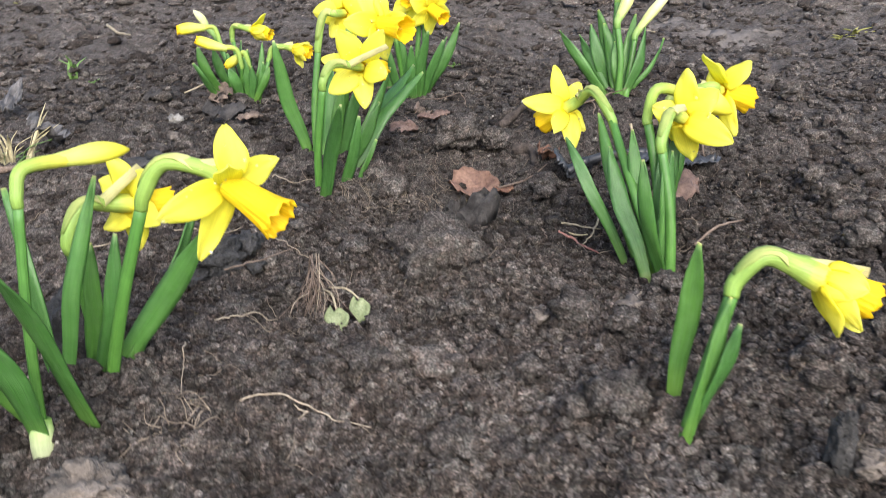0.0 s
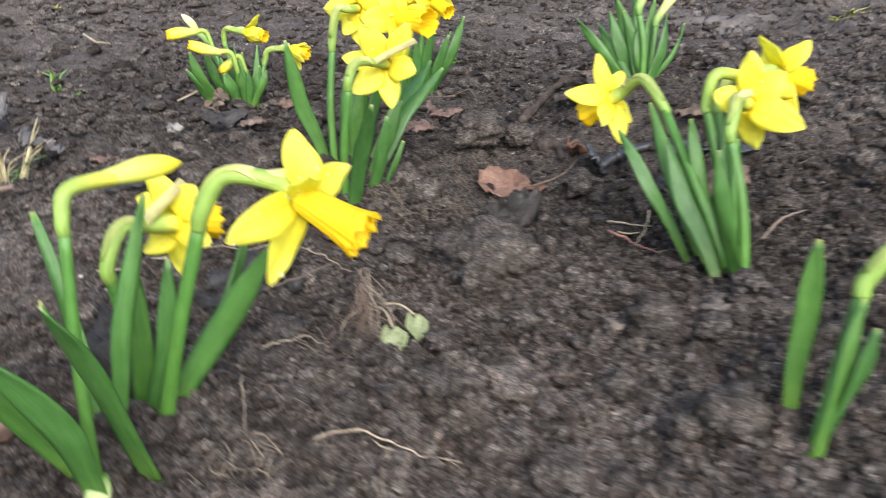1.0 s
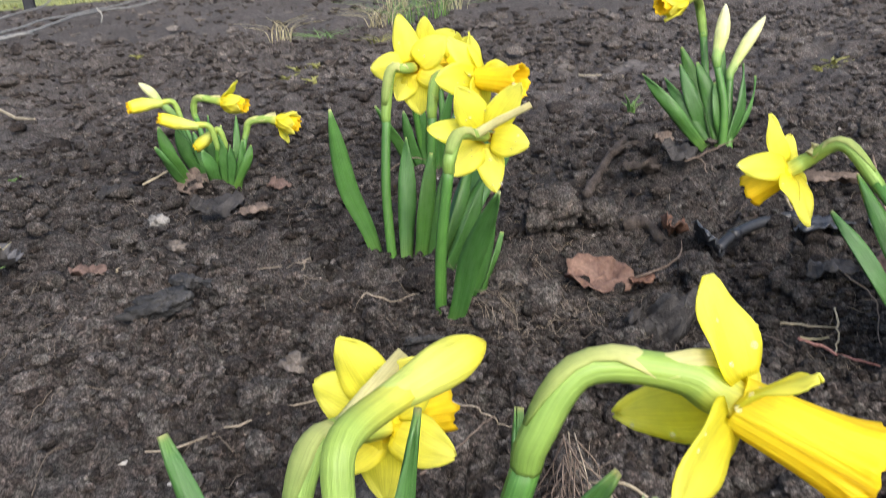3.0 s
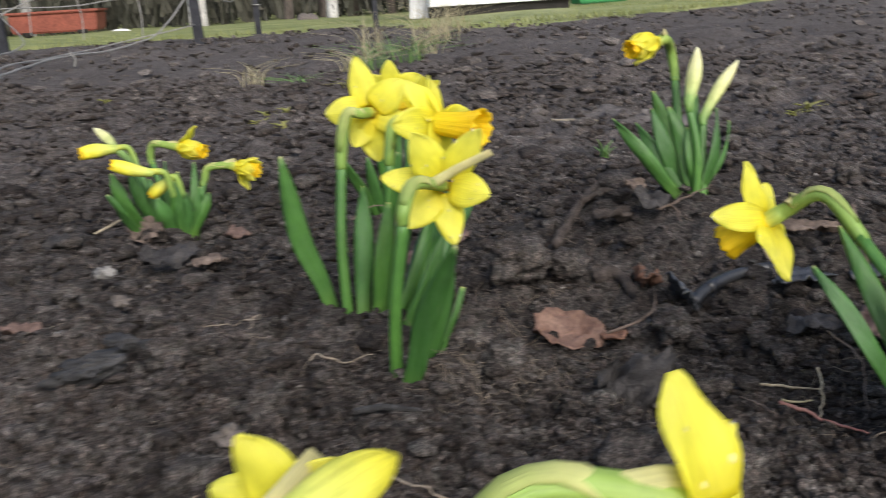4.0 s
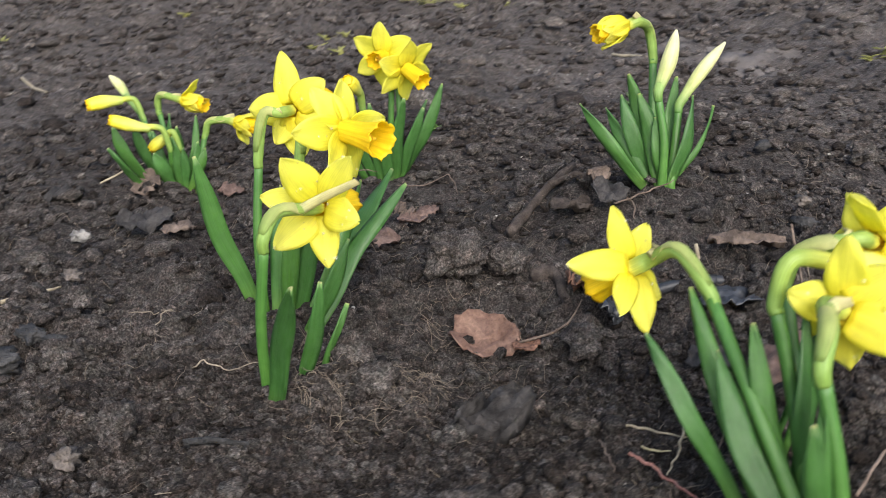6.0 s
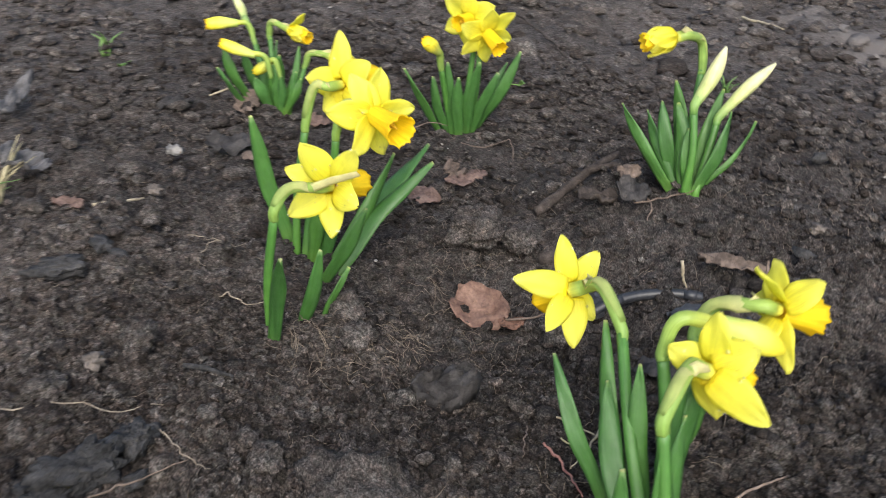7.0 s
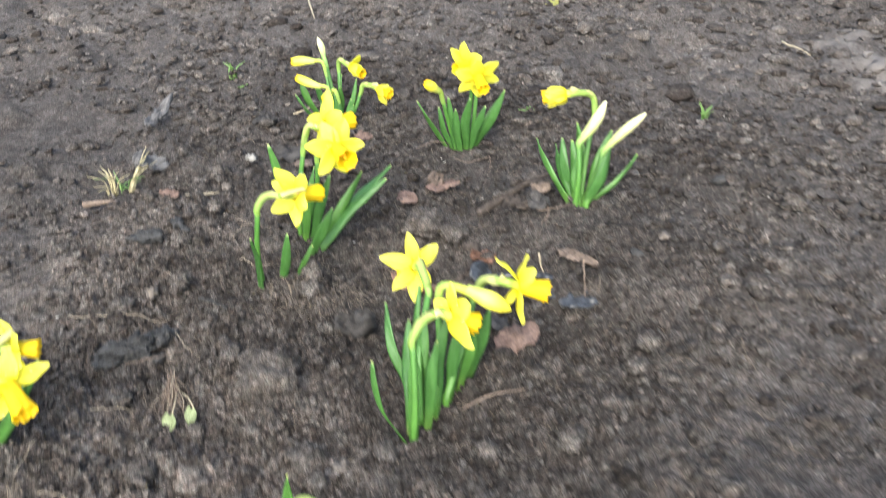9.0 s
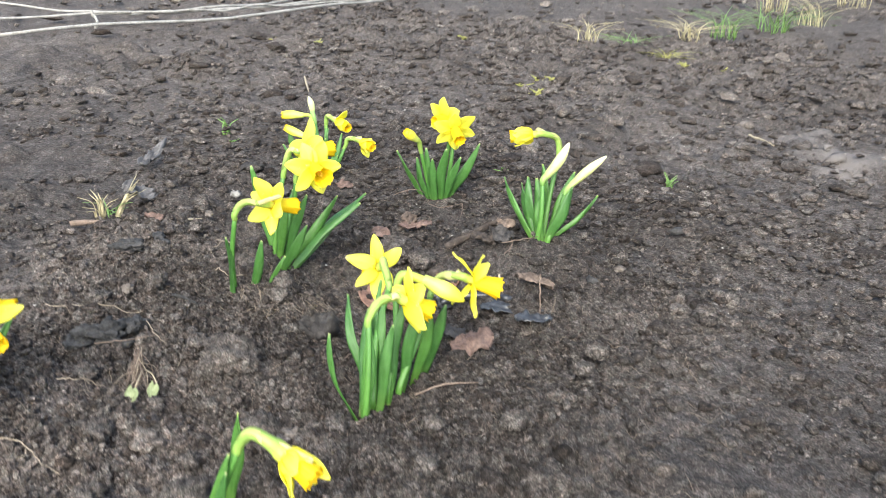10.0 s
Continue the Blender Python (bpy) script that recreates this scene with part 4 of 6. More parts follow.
leaves(E, [((-0.266, 1.290, 0.0), (-0.2518, 1.310, 0.0687), 0.0080, (0.4, -1, 0), 0.004),
           ((-0.262, 1.262, 0.0), (-0.2583, 1.260, 0.0454), 0.0100, (0.2, -1, 0), 0.002),
           ((-0.254, 1.268, 0.0), (-0.2458, 1.275, 0.0473), 0.0100, (0.4, -1, 0), 0.002),
           ((-0.256, 1.262, 0.0), (-0.2359, 1.265, 0.0425), 0.0110, (0.5, -1, 0), 0.003),
           ((-0.268, 1.266, 0.0), (-0.2699, 1.265, 0.0573), 0.0130, (0.0, -1, 0), 0.003),
           ((-0.290, 1.290, 0.0), (-0.3000, 1.300, 0.0560), 0.0130, (-0.2, -1, 0), 0.003)], 526)

# clump on the rise
Fc = clump_at(0.197, 1.030, "daffodil clump with one drooping flower and two pale buds")
flower(Fc, (0.195, 1.04, 0.05), (0.198, 1.075, 0.145), (0.194, 1.076, 0.170), (0.168, 1.050, 0.178), (0.1415, 1.041, 0.174), petal=0.0255, width=0.0205, open_deg=12, opens=[4, 6, 6, 4, 20, 6], curl=0.0, seed=51, spin=30, r_mouth=0.0078, r_base=0.0055, frill=0.05, flare=1.4)
bud(Fc, (0.194, 1.018, 0.05), (0.192, 1.030, 0.122), (0.193, 1.034, 0.130), (0.193, 1.034, 0.128), (0.214, 1.064, 0.170), 52, 0.0064, WHITE_BUD, neck=False)
bud(Fc, (0.205, 1.030, 0.05), (0.216, 1.055, 0.105), (0.218, 1.058, 0.112), (0.219, 1.058, 0.112), (0.260, 1.079, 0.155), 53, 0.0056, WHITE_BUD, neck=False)
leaves(Fc, [((0.184, 1.030, 0.045), (0.1327, 1.055, 0.1153), 0.0125, (-0.5, -0.9, 0), 0.007),
            ((0.188, 1.028, 0.045), (0.1554, 1.060, 0.1091), 0.0120, (-0.4, -0.9, 0.1), 0.005),
            ((0.190, 1.036, 0.045), (0.1772, 1.075, 0.1338), 0.0145, (-0.5, -0.9, 0), -0.006),
            ((0.187, 1.034, 0.045), (0.1663, 1.050, 0.1219), 0.0130, (-0.3, -1, 0), 0.006),
            ((0.196, 1.022, 0.045), (0.1796, 1.045, 0.1231), 0.0155, (-0.2, -1, 0), 0.003)], 560)
leaves(Fc, [((0.203, 1.028, 0.045), (0.2257, 1.050, 0.1178), 0.0145, (0.5, -0.9, 0), 0.006),
            ((0.205, 1.034, 0.045), (0.2530, 1.080, 0.1008), 0.0075, (0.6, -0.9, -0.2), 0.007),
            ((0.200, 1.044, 0.045), (0.2200, 1.080, 0.1280), 0.0120, (0.2, -1, 0), 0.003),
            ((0.197, 1.022, 0.045), (0.1903, 1.030, 0.1061), 0.0115, (0.1, -1, 0), 0.003)], 565)

# far middle clump
Gc = clump_at(-0.040, 1.240, "compact daffodil clump with two open flowers and one small bud")
flower(Gc, (-0.040, 1.250, -0.005), (-0.030, 1.262, 0.112), (-0.030, 1.266, 0.130), (-0.037, 1.252, 0.131), (-0.046, 1.232, 0.130), petal=0.032, width=0.024, open_deg=82, seed=61, spin=90, r_mouth=0.0090)
flower(Gc, (-0.032, 1.245, -0.005), (-0.024, 1.262, 0.104), (-0.022, 1.262, 0.124), (-0.014, 1.240, 0.1190), (0.003, 1.219, 0.1085), petal=0.032, width=0.024, open_deg=88, seed=62, spin=80, r_mouth=0.0092)
bud(Gc, (-0.048, 1.240, -0.005), (-0.060, 1.215, 0.085), (-0.061, 1.208, 0.103), (-0.063, 1.200, 0.108), (-0.070, 1.184, 0.121), 63, 0.0075, mouth=True)
leaves(Gc, [((-0.058, 1.235, -0.005), (-0.1009, 1.2134, 0.0814), 0.0115, (-0.5, -1, 0), 0.003),
            ((-0.052, 1.235, -0.005), (-0.0705, 1.2230, 0.0720), 0.0120, (-0.3, -1, 0), 0.004),
            ((-0.046, 1.232, -0.005), (-0.0540, 1.2216, 0.0900), 0.0135, (-0.1, -1, 0), 0.003),
            ((-0.040, 1.230, -0.005), (-0.0400, 1.2150, 0.0760), 0.0130, (0, -1, 0), 0.002),
            ((-0.036, 1.236, -0.005), (-0.0180, 1.2171, 0.0940), 0.0150, (0.2, -1, 0), 0.003)], 600)
leaves(Gc, [((-0.032, 1.238, -0.005), (0.0010, 1.2300, 0.0800), 0.0125, (0.3, -1, 0), 0.003),
            ((-0.030, 1.246, -0.005), (0.0220, 1.2541, 0.0990), 0.0130, (0.5, -0.9, 0), 0.005),
            ((-0.038, 1.256, -0.005), (0.0050, 1.2866, 0.0760), 0.0120, (0.2, -1, 0), 0.004)], 605)


# ---- loose soil ----
def lumps(name, spots, radius, seed, fine=1, flat=0.75, tail=2.3, material=None, label="", category="soil", sink=(0.1, 0.8)):
    """Many small crumbs in one mesh, each of its own uneven shape."""
    base, f0 = ball(fine)
    f0 = np.array(f0)
    rs = np.random.RandomState(seed)
    n = len(spots)
    r = radius[0] * (radius[1] / radius[0]) ** (rs.rand(n) ** tail)
    z = height(spots[:, 0], spots[:, 1])
    jit = 1 + (0.9 if fine == 1 else 0.16) * (rs.rand(n, len(base)) - 0.5)
    if fine > 1:
        for freq, amp in ((1.8, 0.20), (3.6, 0.15), (6.5, 0.09)):
            way = rs.randn(n, 3) * freq
            jit = jit + amp * np.sin(way @ base.T + 6.283 * rs.rand(n)[:, None])
    sc = np.stack([0.7 + 0.8 * rs.rand(n), 0.6 + 0.6 * rs.rand(n), flat * (0.6 + 0.6 * rs.rand(n))], axis=1)
    an = rs.rand(n) * 6.283
    v = base[None] * jit[:, :, None] * sc[:, None, :] * r[:, None, None]
    x = v[..., 0] * np.cos(an)[:, None] - v[..., 1] * np.sin(an)[:, None]
    y = v[..., 0] * np.sin(an)[:, None] + v[..., 1] * np.cos(an)[:, None]
    lift = r * (sink[0] + (sink[1] - sink[0]) * rs.rand(n))
    co = np.stack([x + spots[:, 0, None], y + spots[:, 1, None], v[..., 2] + (z + lift)[:, None]], axis=-1).reshape(-1, 3).astype(np.float32)
    faces = (f0[None] + (np.arange(n) * len(base))[:, None, None]).reshape(-1, 3).astype(np.int32)
    me = bpy.data.meshes.new(name)
    me.vertices.add(len(co))
    me.vertices.foreach_set("co", co.ravel())
    me.loops.add(faces.size)
    me.loops.foreach_set("vertex_index", faces.ravel())
    me.polygons.add(len(faces))
    me.polygons.foreach_set("loop_start", np.arange(0, faces.size, 3, dtype=np.int32))
    me.polygons.foreach_set("use_smooth", np.full(len(faces), fine > 1))
    me.update(calc_edges=True)
    me.materials.append(material or SOIL)
    return tagged(new(name, me), label, category, kind="stuff")


def scatter(n, seed, x0, x1, y0, y1, patch=0.15):
    rs = np.random.RandomState(seed)
    p = np.stack([x0 + (x1 - x0) * rs.rand(n * 3), y0 + (y1 - y0) * rs.rand(n * 3)], axis=1)
    keep = value_noise(p[:, 0], p[:, 1], patch, seed) + 0.5 > rs.rand(n * 3) * 0.9
    rim = np.minimum(np.minimum(p[:, 0] - x0, x1 - p[:, 0]), y1 - p[:, 1]) / (0.18 * (x1 - x0))
    return p[keep & (rs.rand(n * 3) < np.clip(rim + 0.1, 0, 1))][:n]


CRUMBS = "loose crumbs of dark soil"
lumps("soil_crumbs", scatter(46000, 3, -0.29, 0.37, 0.30, 0.84, 0.035), (0.0008, 0.0034), 4, 1, flat=0.9, tail=1.5, label=CRUMBS, sink=(0.2, 1.1))
lumps("soil_crumbs", scatter(2600, 4, -0.32, 0.42, 0.28, 0.90, 0.05), (0.0022, 0.0062), 5, 2, tail=2.2, label=CRUMBS)
lumps("soil_crumbs", scatter(22000, 13, -0.66, 0.78, 0.68, 1.68, 0.05), (0.0012, 0.0040), 14, 1, tail=1.6, label=CRUMBS)
lumps("soil_crumbs", scatter(2800, 15, -0.70, 0.90, 0.72, 1.75, 0.07), (0.0030, 0.0090), 16, 2, tail=2.2, label=CRUMBS)
lumps("soil_lumps", scatter(260, 17, -0.45, 0.60, 0.36, 1.50, 0.12), (0.0060, 0.0125), 18, 3, tail=2.0, label="rounded lumps of dug soil", sink=(-0.4, 0.3), flat=0.8)
lumps("soil_crumbs", scatter(14000, 5, -1.4, 1.6, 1.2, 3.4, 0.10), (0.0030, 0.0110), 6, 1, flat=0.65, tail=2.0, label=CRUMBS)
lumps("soil_lumps", scatter(900, 19, -1.5, 1.7, 1.3, 3.6, 0.25), (0.0100, 0.0240), 20, 2, flat=0.55, tail=2.0, label="rounded lumps of dug soil", sink=(-0.4, 0.3))
lumps("soil_lumps", scatter(6500, 7, -4.5, 5.0, 2.2, 8.8, 0.5), (0.007, 0.028), 8, 1, flat=0.5, label="loose lumps of dug soil")
lumps("pale_grit", scatter(260, 9, -0.5, 0.9, 0.35, 2.2, 0.4), (0.0008, 0.0022), 10, 1, material=PALE_STONE, label="small pale grit on the soil", category="grit")


def rock(name, x, y, size, seed, material, label, category, fine=3, squash=(1, 1, 0.7), sink=0.3, rough=0.35, turn=0.0):
    v, f = ball(fine)
    out = []
    for q in v:
        p = Vector(q)
        d = 1 + rough * noise.fractal(p * 1.3 + Vector((seed * 3.1, 0, 0)), 1.0, 2.0, 4) + 0.5 * rough * (noise.fractal(p * 4.5 + Vector((0, seed, 0)), 0.8, 2.0, 3) - 0.1)
        out.append(p * d)
    m = Matrix.Rotation(turn, 3, "Z") @ Matrix.Diagonal(Vector(squash)) * size
    ob = new(name, mesh_of(name, [m @ p for p in out], f))
    ob.data.materials.append(material)
    ob.location = (x, y, float(rise(np.array([x]), np.array([y]))[0]) + size * squash[2] * (1 - 2 * sink) * 0.6)
    return tagged(ob, label, category)


for x, y, r, k in ((0.093, 0.535, 0.0150, 1), (0.099, 0.425, 0.017, 2), (0.021, 0.955, 0.024, 3), (0.080, 0.425, 0.009, 4), (-0.030, 0.470, 0.013, 5), (0.118, 0.508, 0.009, 6), (0.060, 0.475, 0.008, 7), (-0.055, 0.640, 0.012, 8), (0.003, 0.612, 0.029, 9), (0.060, 0.955, 0.016, 10), (0.10, 0.845, 0.014, 11), (-0.052, 0.800, 0.014, 12), (-0.035, 0.770, 0.012, 13), (0.30, 0.62, 0.012, 14), (0.26, 0.52, 0.010, 15), (0.24, 0.58, 0.009, 16)):
    rock("soil_clod", x, y, r, k, CLOD, "rounded lump of dried brown soil on the bed", "soil clod", 4, (1, 0.9, 0.72), 0.02, 0.45, k)
for x, y, r, k in ((-0.25, 0.90, 0.011, 17), (-0.17, 0.72, 0.012, 18), (-0.225, 0.795, 0.011, 19), (0.33, 0.80, 0.011, 20), (0.42, 0.95, 0.013, 21), (-0.12, 0.55, 0.012, 22), (0.327, 0.755, 0.011, 23), (-0.03, 0.545, 0.008, 24), (0.02, 0.56, 0.009, 25), (0.02, 0.40, 0.012, 26), (0.155, 0.56, 0.010, 27), (-0.20, 0.66, 0.012, 28), (-0.33, 1.02, 0.012, 29), (0.10, 1.14, 0.014, 30), (-0.16, 1.09, 0.012, 31), (0.44, 1.18, 0.014, 32)):
    rock("soil_clod", x, y, r, k, CLOD, "rounded lump of dried brown soil on the bed", "soil clod", 4, (1, 0.9, 0.72), 0.3, 0.55, k)
rock("pebble", 0.071, 0.541, 0.0062, 40, STONE, "small pale round pebble lying on the soil", "pebble", 3, (1.0, 0.8, 0.6), 0.4, 0.75)
rock("pebble", 0.307, 1.002, 0.0062, 41, STONE, "small white pebble on bare soil", "pebble", 3, (1.0, 0.8, 0.6), 0.4, 0.75)
rock("pebble", -0.313, 1.080, 0.0085, 42, GREY_PEBBLE, "pale angular pebble on dark soil", "pebble", 3, (1.0, 0.8, 0.6), 0.4, 0.75)
rock("pebble", -0.187, 0.691, 0.0075, 43, STONE, "small grey pebble on dark soil", "pebble", 3, (1.0, 0.8, 0.6), 0.4, 0.75)
rock("pebble", -0.281, 0.970, 0.0070, 44, STONE, "small grey pebble on dark soil", "pebble", 3, (1.0, 0.8, 0.6), 0.4, 0.75)
rock("pebble", 0.128, 0.532, 0.0075, 45, STONE, "light brown pebble half sunk in soil", "pebble", 3, (1.0, 0.8, 0.6), 0.4, 0.75)
rock("stone", -0.136, 0.340, 0.0135, 46, STONE, "grey-brown stone half buried at the bed's edge", "stone", 4, (1.2, 0.9, 0.7), 0.45, 0.7)
rock("stone", 0.207, 0.362, 0.0085, 47, STONE, "grey-brown stone half buried in soil", "stone", 4, (1.2, 0.9, 0.7), 0.45, 0.7)
rock("stone", -0.232, 0.425, 0.016, 48, DRY_PINK, "smooth pinkish stone beside the daffodils", "stone", 3, rough=0.2)
rock("charred_lump", -0.150, 0.606, 0.0135, 50, CHAR, "black charred lump of wood on the soil", "charcoal", 4, (1.5, 0.85, 1.0), 0.2, 0.75, 0.75)
rock("charred_lump", -0.132, 0.636, 0.0105, 51, CHAR, "black charred lump of wood on the soil", "charcoal", 4, (1.2, 0.9, 0.8), 0.2, 0.6, 1.5)
rock("charred_lump", -0.186, 0.470, 0.021, 52, CHAR, "black burnt lump behind the flower stalks", "charcoal", 4, (0.9, 0.8, 1.35), 0.2, 0.4, 0.2)
rock("charred_lump", -0.268, 0.787, 0.0125, 53, CHAR, "black charred lump of wood on the soil", "charcoal", 4, (1.5, 0.9, 0.6), 0.2, 0.6, 0.3)
rock("charred_lump", -0.257, 0.832, 0.008, 54, CHAR, "black charred lump of wood on the soil", "charcoal", 4, (1.4, 0.9, 0.6), 0.2, 0.6, 2.3)
rock("charred_lump", -0.160, 0.585, 0.009, 55, CHAR, "black charred lump of wood on the soil", "charcoal", 4, (1.5, 0.8, 0.6), 0.2, 0.6, 1.0)
for k, (x, y, r) in enumerate(((-0.175, 0.585, 0.006), (-0.120, 0.612, 0.006), (-0.285, 0.850, 0.005), (-0.238, 0.820, 0.005))):
    rock("charred_lump", x, y, r, 62 + k, CHAR, "small black charred lump on the soil", "charcoal", 3, (1.4, 0.9, 0.7), 0.2, 0.6, k)
rock("charred_lump", 0.286, 0.947, 0.0065, 56, CHAR, "small black charred crumb on bare soil", "charcoal", 2, (1.6, 0.8, 0.6), 0.2, 0.5, -0.5)
rock("charred_lump", 0.190, 0.367, 0.010, 57, CHAR, "black charred splinter standing in soil", "charcoal", 4, (0.6, 0.6, 1.6), 0.2, 0.5, 0.4)
rock("charred_lump", 0.345, 1.20, 0.008, 58, CHAR, "small black charred crumb on bare soil", "charcoal", 2, (1.6, 0.8, 0.6), 0.2, 0.5, 0.5)


# ---- dead leaves, twigs and roots ----
def dry_leaf(x, y, size, turn, material, label, seed, aspect=0.62, curl=0.35, lift=0.004, tilt=(0.0, 0.0), jag=0.6):
    rnd = random.Random(seed)
    n, m = 15, 11
    grid, uvs = [], []
    lobes = [rnd.uniform(-0.16, 0.16) for _ in range(8)]
    for i in range(n):
        u = i / (n - 1)
        row, ru = [], []
        w = math.sin(math.pi * min(1, 0.10 + 0.86 * u)) ** 0.6
        for j in range(m):
            c = 2 * j / (m - 1) - 1
            ww = w * (1 + jag * (1.2 * lobes[int(u * 3.99) + (4 if c > 0 else 0)] + 0.45 * noise.noise(Vector((9 * u, seed, 3 if c > 0 else 9)))) * abs(c))
            px, py = (u - 0.5) + 0.04 * math.sin(5 * c + seed) * abs(c), aspect * 0.5 * c * ww
            z = curl * 0.22 * (c * c - 0.35) * math.sin(2.1 * u + seed) + 0.10 * curl * math.sin(6 * u + seed) + 0.30 * curl * noise.noise(Vector((4 * u, 3 * c, seed))) + 0.10 * noise.noise(Vector((9 * u, 6 * c, seed)))
            z += 0.02 * abs(math.sin(9 * (u + 0.5 * abs(c)))) - 0.03 * math.exp(-(c / 0.12) ** 2)
            row.append(np.array((px, py, z)) * size)
            ru.append((0.5 + 0.5 * c, u))
        grid.append(row)
        uvs.append(ru)
    ob = new("dead_leaf", mesh_of("dead_leaf", *shell(np.array(grid), grid_normals(grid), 0.0007, uvs)))
    ob.data.materials.append(material)
    ob.matrix_world = Matrix.Translation((x, y, 0.5 * (level(x, y) + float(rise(np.array([x]), np.array([y]))[0])) + lift)) @ Euler((tilt[0], tilt[1], turn)).to_matrix().to_4x4()
    return tagged(ob, label, "dead leaf")


dry_leaf(0.036, 0.879, 0.050, -0.42, FOX_LEAF, "creased pale reddish-brown dead leaf lying on the soil", 1, 0.86, 0.45, 0.007, (0.30, 0.05), 0.04)
dry_leaf(0.064, 0.862, 0.022, 0.5, DRY_BROWN, "small reddish-brown dead leaf on the soil", 2, 0.7, 0.4, 0.004)
dry_leaf(0.032, 0.742, 0.046, 0.35, DRY_GREY, "dark crumpled rotten leaf on the soil", 3, 0.72, 1.9, 0.013, (0.60, -0.15), 0.6)
dry_leaf(-0.004, 1.096, 0.030, 0.6, DRY_PINK, "pinkish-brown dead leaf lying on the soil", 4, 0.7, 0.5, 0.006)
dry_leaf(-0.042, 1.040, 0.034, -0.4, DRY_PINK, "pinkish-brown dead leaf lying on the soil", 5, 0.7, 0.5, 0.006, (0.3, 0))
dry_leaf(-0.024, 1.100, 0.034, 1.3, DRY_TAN, "curled tan dead leaf standing on edge", 6, 0.6, 0.9, 0.010, (0.6, 0.2))
dry_leaf(-0.014, 1.070, 0.026, 0.2, DRY_PINK, "pinkish-brown dead leaf lying on the soil", 7, 0.7, 0.4, 0.006)
dry_leaf(-0.302, 1.262, 0.050, -0.9, DRY_TAN, "curled tan dead leaf against the daffodils", 8, 0.6, 0.8, 0.014, (0.7, 0.0))
dry_leaf(-0.262, 1.108, 0.050, 0.3, DRY_GREY, "grey-brown dead leaf lying on the soil", 9, 0.7, 0.6, 0.008, (0.2, 0.1))
dry_leaf(-0.226, 1.085, 0.030, -0.3, DRY_TAN, "grey-brown dead leaf lying on the soil", 10, 0.7, 0.6, 0.006)
dry_leaf(-0.208, 1.240, 0.030, 0.9, DRY_PINK, "small pinkish dead leaf on the soil", 11, 0.7, 0.6, 0.005, (0.3, 0.2))
dry_leaf(-0.378, 1.220, 0.040, 0.7, DRY_GREY, "dark curled dead leaf on the soil", 12, 0.6, 0.9, 0.007)
dry_leaf(-0.430, 0.998, 0.056, 1.35, SLATE_LEAF, "large grey rotten leaf standing beside grass", 13, 0.62, 0.7, 0.024, (0.6, 0.30), 0.2)
dry_leaf(-0.339, 0.921, 0.026, 0.5, DRY_PINK, "small reddish dead leaf on dark soil", 14, 0.66, 0.6, 0.006, (0.2, 0.1))
dry_leaf(-0.550, 1.176, 0.095, 1.75, SLATE_LEAF, "long narrow grey dead leaf on the soil", 15, 0.20, 0.4, 0.022, (0.3, -0.15))
dry_leaf(0.204, 0.764, 0.046, 0.5, DRY_PINK, "broad pinkish-brown dead leaf under the daffodils", 16, 0.80, 0.6, 0.012, (0.2, -0.2))
dry_leaf(0.172, 0.795, 0.032, -0.5, DRY_GREY, "dark curled dead leaf under the daffodils", 17, 0.7, 0.7, 0.008)
dry_leaf(0.226, 0.906, 0.054, -0.33, DRY_TAN, "flat tan strip of bark beside a black pipe", 18, 0.30, 0.3, 0.012, (0.15, 0.0))
dry_leaf(0.120, 1.020, 0.036, 0.2, BARK, "dark brown dead leaf on the soil", 19, 0.7, 0.7, 0.006)
dry_leaf(0.110, 0.920, 0.034, 1.0, DRY_BROWN, "dark brown dead leaf on the soil", 20, 0.6, 0.9, 0.006, (0.3, 0.2))
dry_leaf(0.150, 1.010, 0.030, -0.4, DRY_GREY, "black curled dead leaf below the daffodil clump", 21, 0.8, 0.9, 0.012, (0.4, 0.2))
dry_leaf(0.145, 1.035, 0.026, 0.7, DRY_TAN, "small tan dead leaf below the daffodil clump", 22, 0.7, 0.8, 0.018, (0.5, 0.2))


def strand(name, pts, r, material, label, category, seed=0, wiggle=0.004, n=24, lift=0.0045, taper=0.5, kind="", group=""):
    """A twig, root or straw that lies on the soil along the points given (x, y, and height over the soil)."""
    rnd = random.Random(seed)
    path = spline([(p[0], p[1], p[2] if len(p) > 2 else 0.0) for p in pts], n)
    wiggle = min(wiggle, 0.045 * np.linalg.norm(path[-1] - path[0]) + (0.0012 if name == "root" else 0.0))
    for i, p in enumerate(path):
        p[0] += wiggle * noise.noise(Vector((i * 0.35, seed, 0.3)))
        p[1] += wiggle * noise.noise(Vector((i * 0.35, seed, 7.3)))
    zs = height(path[:, 0], path[:, 1])
    half = 2 if name == "root" else 9
    top = np.convolve(np.pad(zs, half, mode="edge"), np.ones(2 * half + 1) / (2 * half + 1), "valid")
    path[:, 2] += (np.maximum(top, zs - 0.002) - 0.002 if name == "root" else top) + lift
    if material is BARK:
        radii = [r * rnd.uniform(0.82, 1.08) * (1 - 0.035 * q) for q in range(10)]
    else:
        radii = [r, r * 1.05, r * 0.95, r * (1 - taper * 0.5), r * (1 - taper)]
    v, f, uv = tube(path, radii, 7, 0.75)
    ob = new(name, mesh_of(name, v, f, uv))
    ob.data.materials.append(material)
    return tagged(ob, label, category, group, kind)


